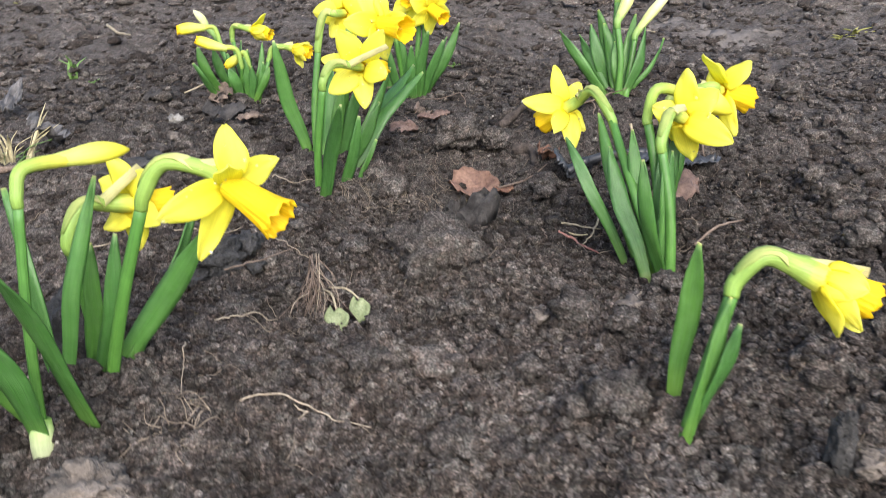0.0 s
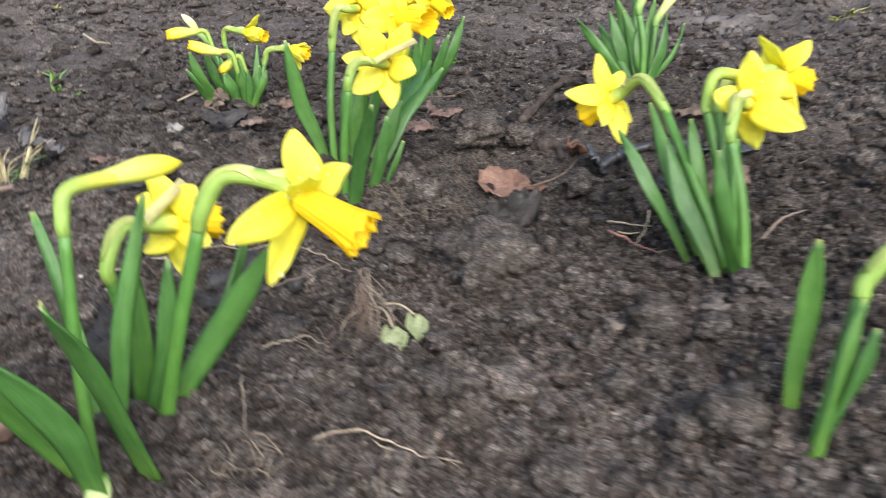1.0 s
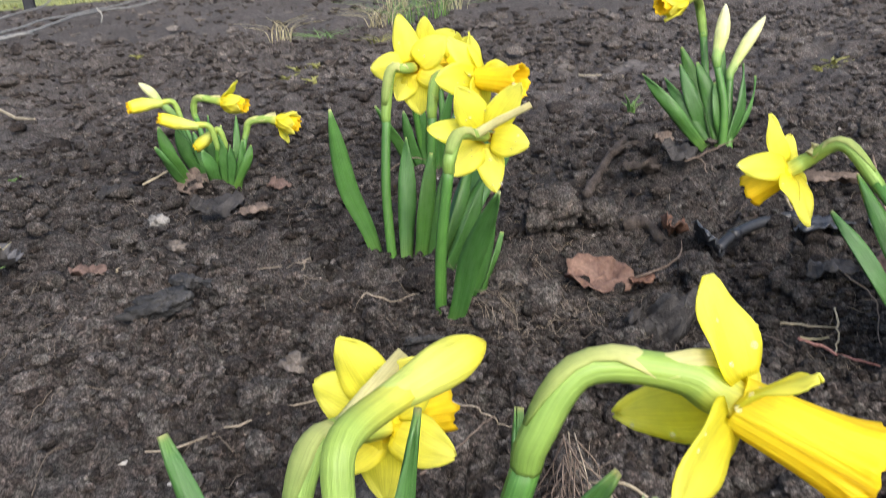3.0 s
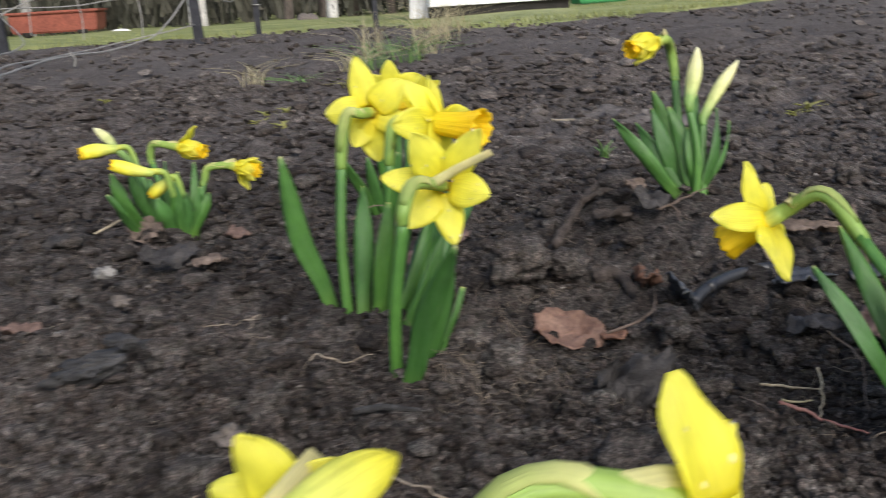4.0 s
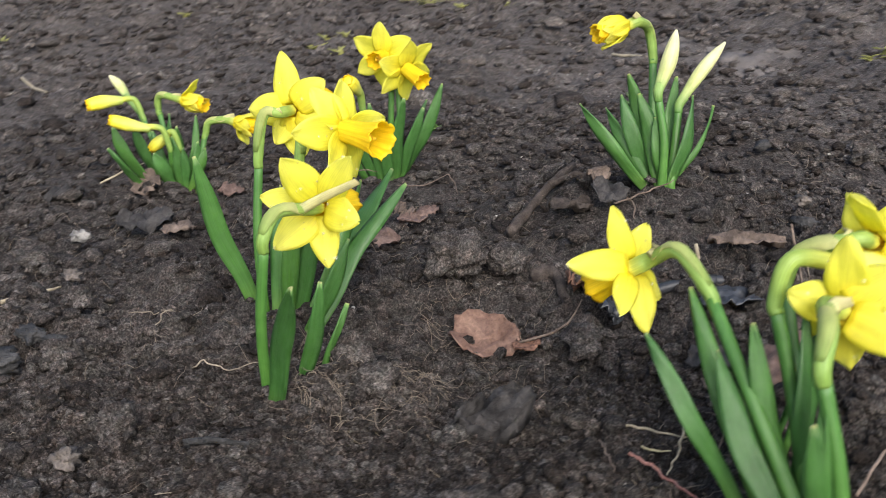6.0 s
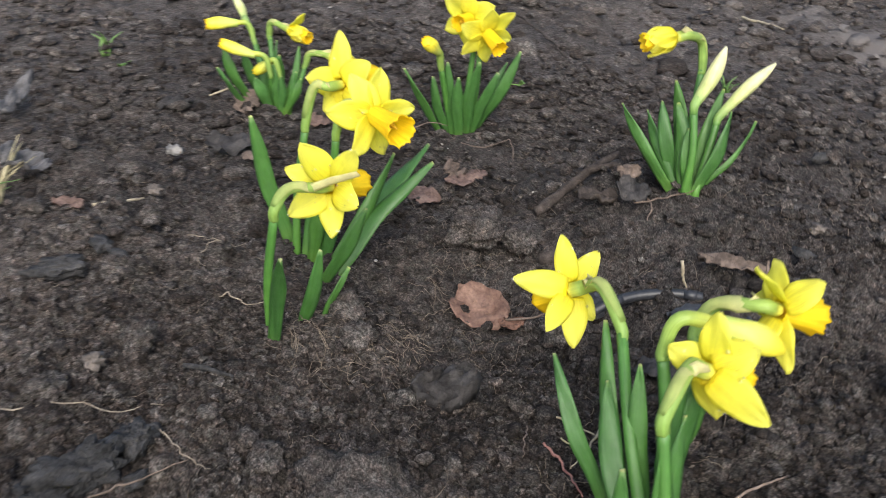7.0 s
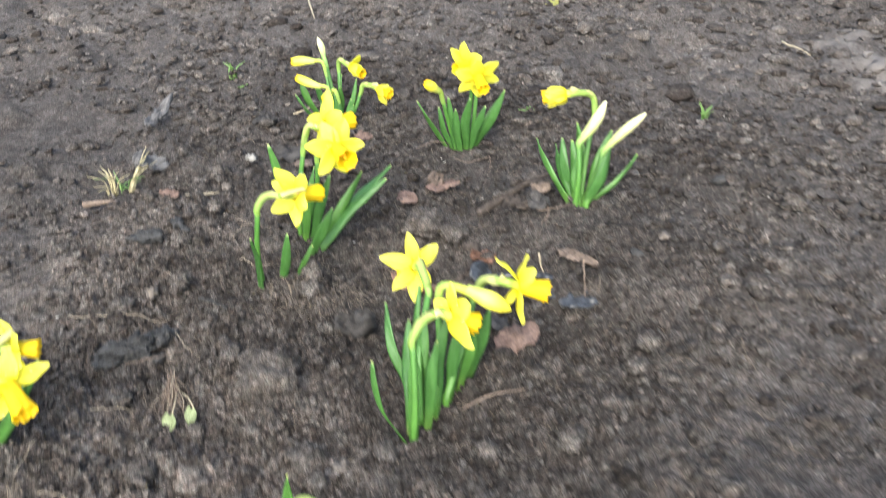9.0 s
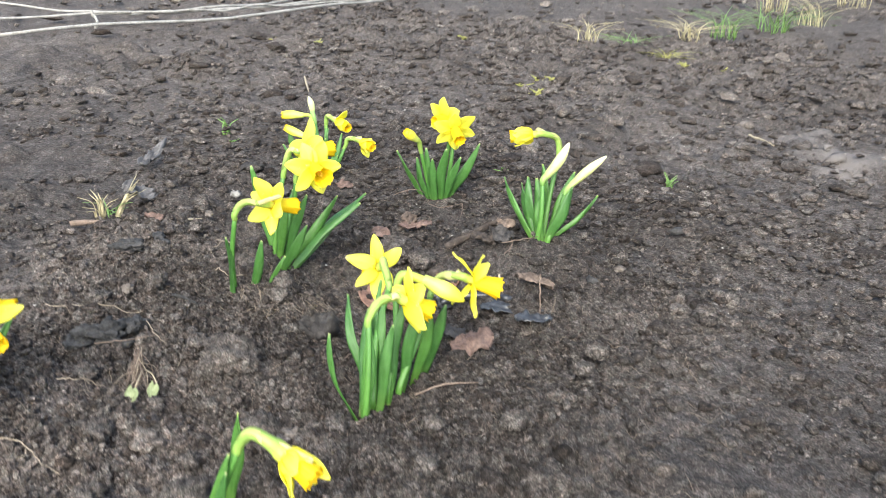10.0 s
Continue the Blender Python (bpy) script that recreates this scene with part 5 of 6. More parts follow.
strand("twig", [(0.066, 1.018, 0.001), (0.098, 1.062, 0.004), (0.136, 1.112, 0.008)], 0.0062, BARK, "thick grey-brown dead stick on the soil", "stick", 1, 0.002)
strand("twig", [(0.108, 1.075, 0.004), (0.132, 1.078, 0.004), (0.155, 1.066, 0.0)], 0.0036, BARK, "thick grey-brown dead stick on the soil", "stick", 2, 0.002)
strand("twig", [(0.078, 0.945, 0.000), (0.094, 0.942, 0.004), (0.098, 0.906, -0.002)], 0.0074, BARK, "thick bent piece of bark on the soil", "stick", 3, 0.004, lift=0.001)
strand("straw", [(0.091, 0.747, 0.003), (0.112, 0.738, 0.004), (0.136, 0.726, 0.008)], 0.0010, STRAW, "pale flat straw lying on the soil", "straw", 4, 0.002)
strand("straw", [(0.110, 0.722, 0.003), (0.124, 0.714, 0.004)], 0.0008, DRY_GRASS, "thin dry straw lying on the soil", "straw", 5, 0.003)
strand("twig", [(0.100, 0.706, 0.004), (0.114, 0.692, 0.005), (0.126, 0.667, 0.004)], 0.0011, PINK_TWIG, "thin reddish twig on the soil", "twig", 6, 0.003)
strand("twig", [(0.146, 0.740, 0.030), (0.152, 0.716, 0.022), (0.141, 0.690, 0.004)], 0.0007, TWIG, "thin dry stem bent over the soil", "twig", 7, 0.002)
strand("twig", [(0.135, 0.728, 0.020), (0.128, 0.712, 0.010), (0.117, 0.696, 0.004)], 0.0008, STRAW, "thin dry stem bent over the soil", "twig", 8, 0.002)
strand("root", [(-0.087, 0.413, 0.003), (-0.063, 0.419, 0.005), (-0.045, 0.415, 0.004), (-0.024, 0.414, 0.003)], 0.0006, ROOT, "pale thin root lying across the soil", "root", 9, 0.003)
strand("root", [(-0.062, 0.419, 0.003), (-0.054, 0.410, 0.003), (-0.058, 0.404, 0.003)], 0.0005, ROOT, "pale thin root lying across the soil", "root", 10, 0.006)
strand("root", [(-0.150, 0.803, 0.003), (-0.130, 0.797, 0.004), (-0.108, 0.806, 0.003)], 0.0006, ROOT, "pale thin root lying across the soil", "root", 11, 0.005)
strand("root", [(-0.255, 0.632, 0.003), (-0.181, 0.650, 0.003), (-0.122, 0.662, 0.002)], 0.0006, ROOT, "long pale root lying across the soil", "root", 12, 0.010)
strand("root", [(-0.125, 0.455, 0.018), (-0.122, 0.440, 0.012), (-0.118, 0.420, 0.002)], 0.0005, ROOT, "pale thin root hanging over a soil edge", "root", 13, 0.0012)
strand("root", [(-0.128, 0.520, 0.004), (-0.110, 0.530, 0.006), (-0.094, 0.545, 0.005)], 0.0006, ROOT, "pale thin root lying across the soil", "root", 14, 0.006)
strand("twig", [(-0.135, 0.580, 0.012), (-0.118, 0.600, 0.016), (-0.095, 0.625, 0.014)], 0.0008, TWIG, "thin grey twig standing over the soil", "twig", 15, 0.005)
strand("twig", [(0.363, 2.047, 0.006), (0.392, 2.000, 0.006), (0.423, 1.947, 0.004)], 0.0028, STRAW, "pale dry stick on bare soil", "stick", 16, 0.004)
strand("twig", [(-0.045, 1.83, 0.005), (0.01, 1.73, 0.006), (0.062, 1.626, 0.004)], 0.0026, BARK, "thin dark twig lying on bare soil", "twig", 17, 0.006)
strand("twig", [(-0.322, 0.932, 0.004), (-0.305, 0.945, 0.004), (-0.289, 0.963, 0.004)], 0.0020, STRAW, "short pale chip of wood on the soil", "wood chip", 18, 0.002)
strand("twig", [(-0.455, 0.880, 0.004), (-0.418, 0.900, 0.004)], 0.0045, TWIG, "short grey chip of wood on the soil", "wood chip", 19, 0.002)
strand("twig", [(0.192, 0.645, 0.005), (0.215, 0.668, 0.006), (0.240, 0.690, 0.005)], 0.0011, TWIG, "dull dry stalk lying beside the daffodils", "twig", 20, 0.0005)
strand("twig", [(0.243, 0.870, 0.034), (0.246, 0.863, 0.020), (0.250, 0.856, 0.002)], 0.0011, TWIG, "thin brown twig standing up from the soil", "twig", 21, 0.001)
strand("twig", [(0.187, 0.893, 0.024), (0.189, 0.892, 0.012), (0.193, 0.891, 0.001)], 0.0014, STRAW, "thin pale straw standing up from the soil", "straw", 22, 0.001)
strand("twig", [(-0.700, 1.93, 0.020), (-0.650, 1.86, 0.010), (-0.605, 1.79, 0.004)], 0.0030, STRAW, "pale bent straw on bare soil", "straw", 23, 0.001)
strand("twig", [(-0.03, 1.18, 0.004), (-0.002, 1.165, 0.006), (0.022, 1.190, 0.010)], 0.0007, TWIG, "thin dry stem near the daffodils", "twig", 24, 0.001)
strand("twig", [(0.022, 1.190, 0.010), (0.028, 1.175, 0.006), (0.030, 1.160, 0.002)], 0.0007, TWIG, "thin dry stem near the daffodils", "twig", 25, 0.001)
strand("twig", [(-0.095, 1.19, 0.006), (-0.070, 1.205, 0.012), (-0.050, 1.215, 0.010)], 0.0007, TWIG, "thin dry stem near the daffodils", "twig", 26, 0.001)
strand("twig", [(0.150, 1.000, 0.004), (0.175, 0.995, 0.012), (0.200, 1.000, 0.012)], 0.0008, TWIG, "thin grey root showing under the daffodil clump", "root", 27, 0.004)
strand("twig", [(0.153, 1.030, 0.004), (0.166, 1.000, 0.002), (0.163, 0.980, 0.002)], 0.0013, TWIG, "grey stalk of a dead leaf", "twig", 28, 0.001)
strand("twig", [(0.058, 0.865, 0.004), (0.082, 0.862, 0.008), (0.096, 0.872, 0.010), (0.108, 0.900, 0.006)], 0.0010, TWIG, "thin curved leaf stalk on the soil", "twig", 29, 0.001)
strand("twig", [(-0.36, 1.28, 0.004), (-0.335, 1.30, 0.014), (-0.318, 1.315, 0.018)], 0.0012, STRAW, "pale straw near the drooping buds", "straw", 30, 0.001)


strand("root", [(-0.192, 0.890, 0.003), (-0.176, 0.870, 0.004), (-0.182, 0.850, 0.004), (-0.174, 0.828, 0.003)], 0.0005, ROOT, "pale thin root lying across the soil", "root", 31, 0.004)
strand("root", [(-0.215, 0.893, 0.003), (-0.192, 0.890, 0.004), (-0.165, 0.896, 0.003)], 0.0004, ROOT, "pale thin root lying across the soil", "root", 32, 0.005)
strand("root", [(0.118, 0.530, 0.003), (0.128, 0.540, 0.004), (0.139, 0.560, 0.003)], 0.0006, ROOT, "pale thin root lying across the soil", "root", 33, 0.003)
strand("twig", [(-0.128, 0.694, 0.002), (-0.112, 0.693, 0.002), (-0.096, 0.695, 0.002)], 0.0020, CHAR, "short black splinter of wood on the soil", "splinter", 34, 0.001)
strand("twig", [(0.088, 0.727, 0.002), (0.088, 0.708, 0.003), (0.089, 0.689, 0.002)], 0.0006, TWIG, "thin dull brown stem lying on the soil", "twig", 39, 0.003)
strand("root", [(-0.118, 0.640, 0.010), (-0.100, 0.628, 0.012), (-0.085, 0.630, 0.004)], 0.0005, ROOT, "pale forked root over burnt wood", "root", 36, 0.006)


def rootlets(n, seed, x0, x1, y0, y1, r, name="root_hairs"):
    """Fine pale roots all over the dug soil, in one mesh."""
    rnd = random.Random(seed)
    verts, faces = [], []
    for k in range(n):
        x, y, a = rnd.uniform(x0, x1), rnd.uniform(y0, y1), rnd.uniform(0, 6.28)
        ln = rnd.uniform(0.006, 0.030)
        pts = [np.array((x, y, rnd.uniform(0, 0.002)))]
        for s in range(4):
            a += rnd.uniform(-0.9, 0.9)
            pts.append(pts[-1] + np.array((math.cos(a) * ln / 4, math.sin(a) * ln / 4, rnd.uniform(-0.001, 0.0025))))
        path = spline(pts, 7)
        path[:, 2] += height(path[:, 0], path[:, 1]) + 0.0006
        v, f, _ = tube(path, [r, r, r * 0.6], 4)
        faces += [tuple(i + len(verts) for i in g) for g in f]
        verts += list(v)
    ob = new(name, mesh_of(name, verts, faces))
    ob.data.materials.append(ROOT_HAIR)
    return tagged(ob, "fine pale root hairs in the dug soil", "roots", kind="stuff")


rootlets(900, 71, -0.42, 0.50, 0.33, 1.35, 0.00020)
rootlets(170, 72, -0.09, 0.00, 0.73, 0.84, 0.00020)
rootlets(120, 73, -0.02, 0.08, 0.78, 1.00, 0.00018)
rootlets(45, 74, 0.11, 0.20, 0.66, 0.76, 0.00028)
rootlets(24, 75, -0.11, -0.05, 0.52, 0.60, 0.00022)
rootlets(22, 76, -0.125, -0.095, 0.375, 0.415, 0.00032)


# uprooted seedling with two pale leaves
def seedling(x, y):
    z = float(rise(np.array([x]), np.array([y]))[0]) - 0.006
    ob = thing("uprooted_seedling", (x, y, z), "wilted uprooted seedling with two pale round leaves and brown roots", "seedling")
    rnd = random.Random(8)
    for k in range(46):
        a, h = rnd.uniform(0, 6.28), rnd.uniform(0.008, 0.040)
        top = np.array((0.003 * math.cos(a), 0.004 * math.sin(a) + 0.002, h))
        foot = np.array((rnd.gauss(0.0, 0.011), rnd.gauss(-0.004, 0.010), 0.001))
        mid = top * 0.45 + foot * 0.55 + np.array((rnd.uniform(-0.006, 0.006), rnd.uniform(-0.006, 0.006), 0.004))
        v, f, uv = tube(spline([foot, mid, top], 8), [0.00016, 0.00030, 0.00042], 5)
        part("root", mesh_of("root", v, f, uv), ROOT if k % 6 == 0 else TWIG, ob)
    for sx, sy, lx, ly, wide in ((0.004, 0.000, 0.016, -0.027, 0.0080), (0.008, 0.002, 0.029, -0.012, 0.0068)):
        v, f, uv = tube(spline([(sx, sy, 0.016), ((sx + lx) / 2 + 0.002, (sy + ly) / 2, 0.018), (lx, ly + 0.002, 0.0130)], 8), [0.0007, 0.0008, 0.0007], 6)
        st = part("stalk", mesh_of("stalk", v, f, uv), STRAW, ob)
        grid, uvs = [], []
        for i in range(10):
            u = i / 9
            w = wide * max(0.10, math.sin(math.pi * (0.06 + 0.90 * u))) ** 0.55
            grid.append([np.array((lx + 0.002 * u + w * c, ly - 0.010 * u, 0.0130 - 0.0110 * u + 0.0025 * c * c + 0.0012 * math.sin(7 * u + 4 * c))) for c in np.linspace(-1, 1, 8)])
            uvs.append([(0.5 + 0.5 * c, u) for c in np.linspace(-1, 1, 8)])
        part("leaf", mesh_of("leaf", *shell(np.array(grid), grid_normals(grid), 0.0005, uvs)), SEEDLING, st)
    return ob


seedling(-0.073, 0.572)


# ---- pipe and scraps ----
def pipe():
    path = spline([(0.124, 0.869, 0.008), (0.138, 0.877, 0.014), (0.162, 0.887, 0.018), (0.192, 0.891, 0.020), (0.222, 0.883, 0.021), (0.250, 0.872, 0.020)], 30)
    ob = thing("hose", tuple(path[0]), "black plastic irrigation hose half buried in the soil", "hose")
    o = np.array(ob.location)
    v, f, uv = tube(path - o, [0.0042] * 3, 14)
    part("tube", mesh_of("tube", v, f, uv), PLASTIC, ob)
    for i in (6, 18):
        v, f, uv = tube(path[i:i + 3] - o, [0.0047, 0.0047], 14)
        part("collar", mesh_of("collar", v, f, uv), PLASTIC, ob)


pipe()
dry_leaf(0.122, 0.884, 0.040, 1.5, FILM, "grey torn scrap of plastic sheet in soil", 30, 0.85, 0.30, 0.012, (0.95, 0.1), 0.05)
dry_leaf(0.205, 0.855, 0.050, 0.1, FILM, "dark torn plastic scrap under the hose", 31, 0.5, 0.35, 0.009, jag=0.05)
dry_leaf(0.246, 0.846, 0.040, 0.6, FILM, "dark torn plastic scrap under the hose", 32, 0.6, 0.40, 0.009, jag=0.05)


# ---- weeds and dry grass ----
def tuft(name, x, y, n, h, spread, width, material, label, category, seed, lean=(0, 0), kind=""):
    rnd = random.Random(seed)
    z = level(x, y)
    ob = thing(name, (x, y, z), label, category, kind=kind)
    for k in range(n):
        a, hh, out = rnd.uniform(0, 6.28), h * rnd.uniform(0.5, 1.0), spread * rnd.uniform(0.3, 1.0)
        foot = np.array((rnd.uniform(-0.2, 0.2) * spread, rnd.uniform(-0.2, 0.2) * spread, -0.003))
        tip = foot + np.array((math.cos(a) * out + lean[0] * hh, math.sin(a) * out + lean[1] * hh, hh))
        mid = (foot + tip) / 2 + np.array((-math.cos(a) * out * 0.3, -math.sin(a) * out * 0.3, hh * 0.18))
        path = spline([foot, mid, tip], 8)
        fr = frames(path, (math.sin(a), -math.cos(a), 0))
        grid, uvs = [], []
        for i, (t, s, u) in enumerate(fr):
            v = i / 8
            w = width * 0.5 * (1 - 0.92 * v ** 2)
            grid.append([path[i] + s * w * c + u * w * 0.3 * (c * c) for c in (-1.0, 0.0, 1.0)])
            uvs.append([(0.5 + 0.5 * c, v) for c in (-1.0, 0.0, 1.0)])
        part("blade", mesh_of("blade", *shell(np.array(grid), grid_normals(grid), width * 0.12, uvs)), material, ob)
    return ob


tuft("weed", -0.565, 1.410, 7, 0.040, 0.028, 0.006, WEED, "small green weed seedling in bare soil", "weed", 81)
tuft("weed", -0.530, 1.372, 5, 0.014, 0.022, 0.007, WEED, "small green weed seedling in bare soil", "weed", 82)
tuft("weed", 0.280, 1.505, 8, 0.040, 0.022, 0.006, WEED, "small green weed seedling in bare soil", "weed", 83)
tuft("weed", 0.018, 1.395, 4, 0.014, 0.022, 0.008, WEED, "tiny green weed seedling in bare soil", "weed", 84)
tuft("grass_tuft", -0.445, 0.930, 12, 0.042, 0.030, 0.0042, DRY_GRASS, "yellowing grass tuft in the soil", "grass", 86)
tuft("grass_tuft", -0.440, 0.955, 7, 0.075, 0.022, 0.0040, DRY_GRASS, "yellowing dry grass tuft in the soil", "grass", 87, (0.35, 0.55))
tuft("grass_tuft", -0.455, 0.955, 6, 0.035, 0.05, 0.004, WEED, "green grass sprouting from bare soil", "grass", 88)
for k, (x, y, n, h, sp, mat) in enumerate(((-0.24, 2.92, 12, 0.16, 0.13, DRY_GRASS), (-0.12, 3.02, 14, 0.08, 0.12, WEED), (0.06, 3.10, 22, 0.14, 0.16, DRY_GRASS), (0.14, 3.35, 26, 0.09, 0.18, WEED),
                                           (0.28, 3.6, 26, 0.10, 0.22, WEED), (0.02, 2.85, 12, 0.06, 0.10, MOSS), (0.40, 3.9, 20, 0.12, 0.2, DRY_GRASS), (0.22, 4.4, 22, 0.18, 0.25, DRY_GRASS),
                                           (0.55, 4.8, 22, 0.16, 0.3, DRY_GRASS), (0.75, 5.5, 24, 0.22, 0.35, DRY_GRASS), (0.95, 6.3, 26, 0.25, 0.4, DRY_GRASS))):
    tuft("grass_tuft", x, y, int(n * 1.4), h * (0.55 if y < 3.2 else 1.2), sp * 1.2, 0.0036, mat, "clump of mixed dry and green grass", "grass", 900 + k)
for k, (x, y) in enumerate(((-0.19, 2.25), (0.11, 2.71), (0.23, 2.70), (-0.90, 2.35), (-1.09, 2.41), (-0.21, 2.19), (-0.16, 2.15), (0.757, 1.834), (0.79, 1.85), (-0.60, 2.75), (-0.15, 2.24))):
    tuft("moss_sprout", x, y, 7, 0.018, 0.030, 0.010, MOSS, "small yellowish-green moss sprout in soil", "moss", 930 + k)


# ---- far side of the garden ----
def lawn():
    verts, faces = [], []
    xs = [-60, -30, -15, -8, -5, -3.2, -2, -1, 0, 0.8, 1.4, 2.2, 3, 4, 5, 6.5, 8, 12, 20, 40, 60]
    near = [10.5, 10.4, 10.3, 10.2, 10.2, 10.1, 9.6, 9.9, 10.0, 7.6, 7.0, 7.3, 8.0, 9.2, 10.4, 12, 13, 15, 18, 22, 25]
    xi = np.linspace(-60, 60, 481)
    yi = np.interp(xi, xs, near) + 0.25 * value_noise(xi, xi * 0, 0.6, 3) + 0.1 * value_noise(xi, xi * 0, 0.17, 4)
    deep = [0, 0.15, 0.5, 1.2, 3, 8, 20, 60]
    for q, (x, y0) in enumerate(zip(xi, yi)):
        for d in deep:
            y = y0 + d
            verts.append((x, y, (-0.04 if d == 0 else 0.012 + 0.03 * min(1, d)) + 0.02 * math.sin(x * 1.7 + d) + 0.0025 * max(0, y - 10) - float(fall(y))))
    n = len(deep)
    for q in range(len(xi) - 1):
        for d in range(n - 1):
            faces.append((q * n + d, (q + 1) * n + d, (q + 1) * n + d + 1, q * n + d + 1))
    ob = new("lawn", mesh_of("lawn", verts, faces))
    ob.data.materials.append(GRASS)
    tagged(ob, "worn yellowish-green spring lawn behind the bed", "lawn", kind="structure")
    rs = np.random.RandomState(12)
    v2, f2 = [], []
    for k in range(9000):
        x = rs.uniform(-6, 8)
        y = np.interp(x, xi, yi) + rs.uniform(0, 1) ** 2 * 6 - 0.1
        h, a, w = rs.uniform(0.02, 0.06), rs.uniform(0, 6.28), rs.uniform(0.003, 0.008)
        dx, dy = math.cos(a), math.sin(a)
        b = len(v2)
        z = 0.015 + 0.0025 * max(0, y - 10) - float(fall(y))
        v2 += [(x - w * dx, y - w * dy, z), (x + w * dx, y + w * dy, z), (x + 0.4 * h * dy, y - 0.4 * h * dx, z + h)]
        f2.append((b, b + 1, b + 2))
    ob = new("grass_blades", mesh_of("grass_blades", v2, f2, smooth=False))
    ob.data.materials.append(GRASS)
    tagged(ob, "short yellowish-green grass along the bed's edge", "grass", kind="stuff")


lawn()


def post(x, y, w, h, lean):
    ob = thing("fence_post", (x, y, level(x, y)), "dark tarred wooden fence post at the bed's far edge", "fence post", "fence posts")
    bm = bmesh.new()
    bmesh.ops.create_cube(bm, size=1.0)
    for v in bm.verts:
        t = v.co.z + 0.5
        v.co = Vector((v.co.x * w * (1 - 0.1 * t) + lean * h * t, v.co.y * w * (1 - 0.1 * t), -0.1 + (h + 0.1) * t))
    bmesh.ops.bevel(bm, geom=bm.edges[:], offset=w * 0.12, segments=2, affect="EDGES")
    me = bpy.data.meshes.new("post")
    bm.to_mesh(me)
    bm.free()
    part("post", me, POST, ob)
    for k in range(3):
        zz = h * (0.25 + 0.3 * k)
        v, f, uv = tube(spline([(lean * zz - w * 0.62, -w * 0.62, zz), (lean * zz + w * 0.62, -w * 0.62, zz), (lean * zz + w * 0.62, w * 0.62, zz)], 8), [0.004, 0.004], 6)
        part("wire_tie", mesh_of("wire_tie", v, f, uv), ROPE, ob)
    return ob


post(-2.22, 7.86, 0.075, 1.2, -0.05)
post(-0.71, 6.99, 0.066, 1.2, -0.03)
post(-0.36, 9.30, 0.055, 1.2, -0.01)
post(0.63, 8.12, 0.042, 1.1, -0.02)


def cord(pts, r, label, seed):
    path = spline([(px, py, pz - float(fall(py))) for px, py, pz in pts], 40)
    for i, p in enumerate(path):
        p[2] += 0.015 * noise.noise(Vector((i * 0.3, seed, 0)))
    v, f, uv = tube(path, [r, r], 6)
    ob = new("cord", mesh_of("cord", v, f, uv))
    ob.data.materials.append(ROPE)
    tagged(ob, label, "cord", "cords of the old fence")


SLACK = "slack weathered white cord of the sagging fence"
cord([(-1.63, 1.86, 0.05), (-1.27, 2.74, 0.05), (-1.13, 3.6, 0.045), (-1.22, 5.0, 0.05), (-1.07, 6.0, 0.06), (-0.90, 6.5, 0.14), (-0.73, 6.95, 0.38)], 0.0050, SLACK, 1)
cord([(-1.95, 2.02, 0.05), (-1.63, 2.45, 0.05), (-1.36, 2.90, 0.05), (-1.20, 3.6, 0.05), (-1.30, 4.8, 0.05), (-1.25, 6.2, 0.06), (-0.73, 6.95, 0.16)], 0.0042, SLACK, 2)
cord([(-2.25, 2.30, 0.06), (-1.80, 2.37, 0.05), (-1.56, 2.52, 0.05), (-1.40, 3.1, 0.06), (-1.35, 4.2, 0.08), (-1.6, 6.0, 0.12), (-2.20, 7.83, 0.30)], 0.0039, SLACK, 3)
cord([(-1.75, 2.36, 0.045), (-1.50, 2.62, 0.05), (-1.25, 3.10, 0.05), (-1.05, 3.50, 0.05)], 0.0036, SLACK, 4)
for k, (h1, h2) in enumerate(((0.35, 0.42), (0.55, 0.60), (0.75, 0.85), (0.95, 1.0))):
    cord([(-4.2, 8.4, h1), (-3.2, 8.1, h1 - 0.06), (-2.24, 7.82, h1), (-1.5, 7.35, h2 - 0.08), (-0.73, 6.95, h2)], 0.0048, SLACK, 10 + k)
    cord([(-0.73, 6.95, h2), (-0.1, 7.5, h2 - 0.05), (0.62, 8.08, h1)], 0.0039, SLACK, 20 + k)
    cord([(-0.73, 6.95, h2), (-0.55, 8.1, h2 - 0.10), (-0.38, 9.27, h1 + 0.1)], 0.0039, SLACK, 30 + k)
cord([(-2.4, 7.0, 0.10), (-1.6, 6.95, 0.45), (-0.9, 6.95, 0.75), (-0.3, 7.4, 1.0)], 0.0053, SLACK, 41)
for k, (x, y, z0, z1) in enumerate(((-1.70, 2.30, 0.01, 0.06), (-1.18, 5.2, 0.0, 0.07), (-1.55, 7.4, 0.10, 0.40), (-1.95, 7.6, 0.15, 0.5), (-1.1, 7.1, 0.08, 0.42))):
    cord([(x, y, z0), (x + 0.01, y, (z0 + z1) / 2), (x - 0.01, y, z1)], 0.0045, "short white cord knotted to the fence", 50 + k)


def boxy(name, dims, bevel=0.02, at=(0, 0, 0), taper=0.0):
    bm = bmesh.new()
    bmesh.ops.create_cube(bm, size=1.0)
    for v in bm.verts:
        k = 1 + taper * (v.co.z + 0.5)
        v.co = Vector((v.co.x * dims[0] * k + at[0], v.co.y * dims[1] * k + at[1], (v.co.z + 0.5) * dims[2] + at[2]))
    bmesh.ops.bevel(bm, geom=bm.edges[:], offset=bevel, segments=2, affect="EDGES")
    me = bpy.data.meshes.new(name)
    bm.to_mesh(me)
    bm.free()
    return me


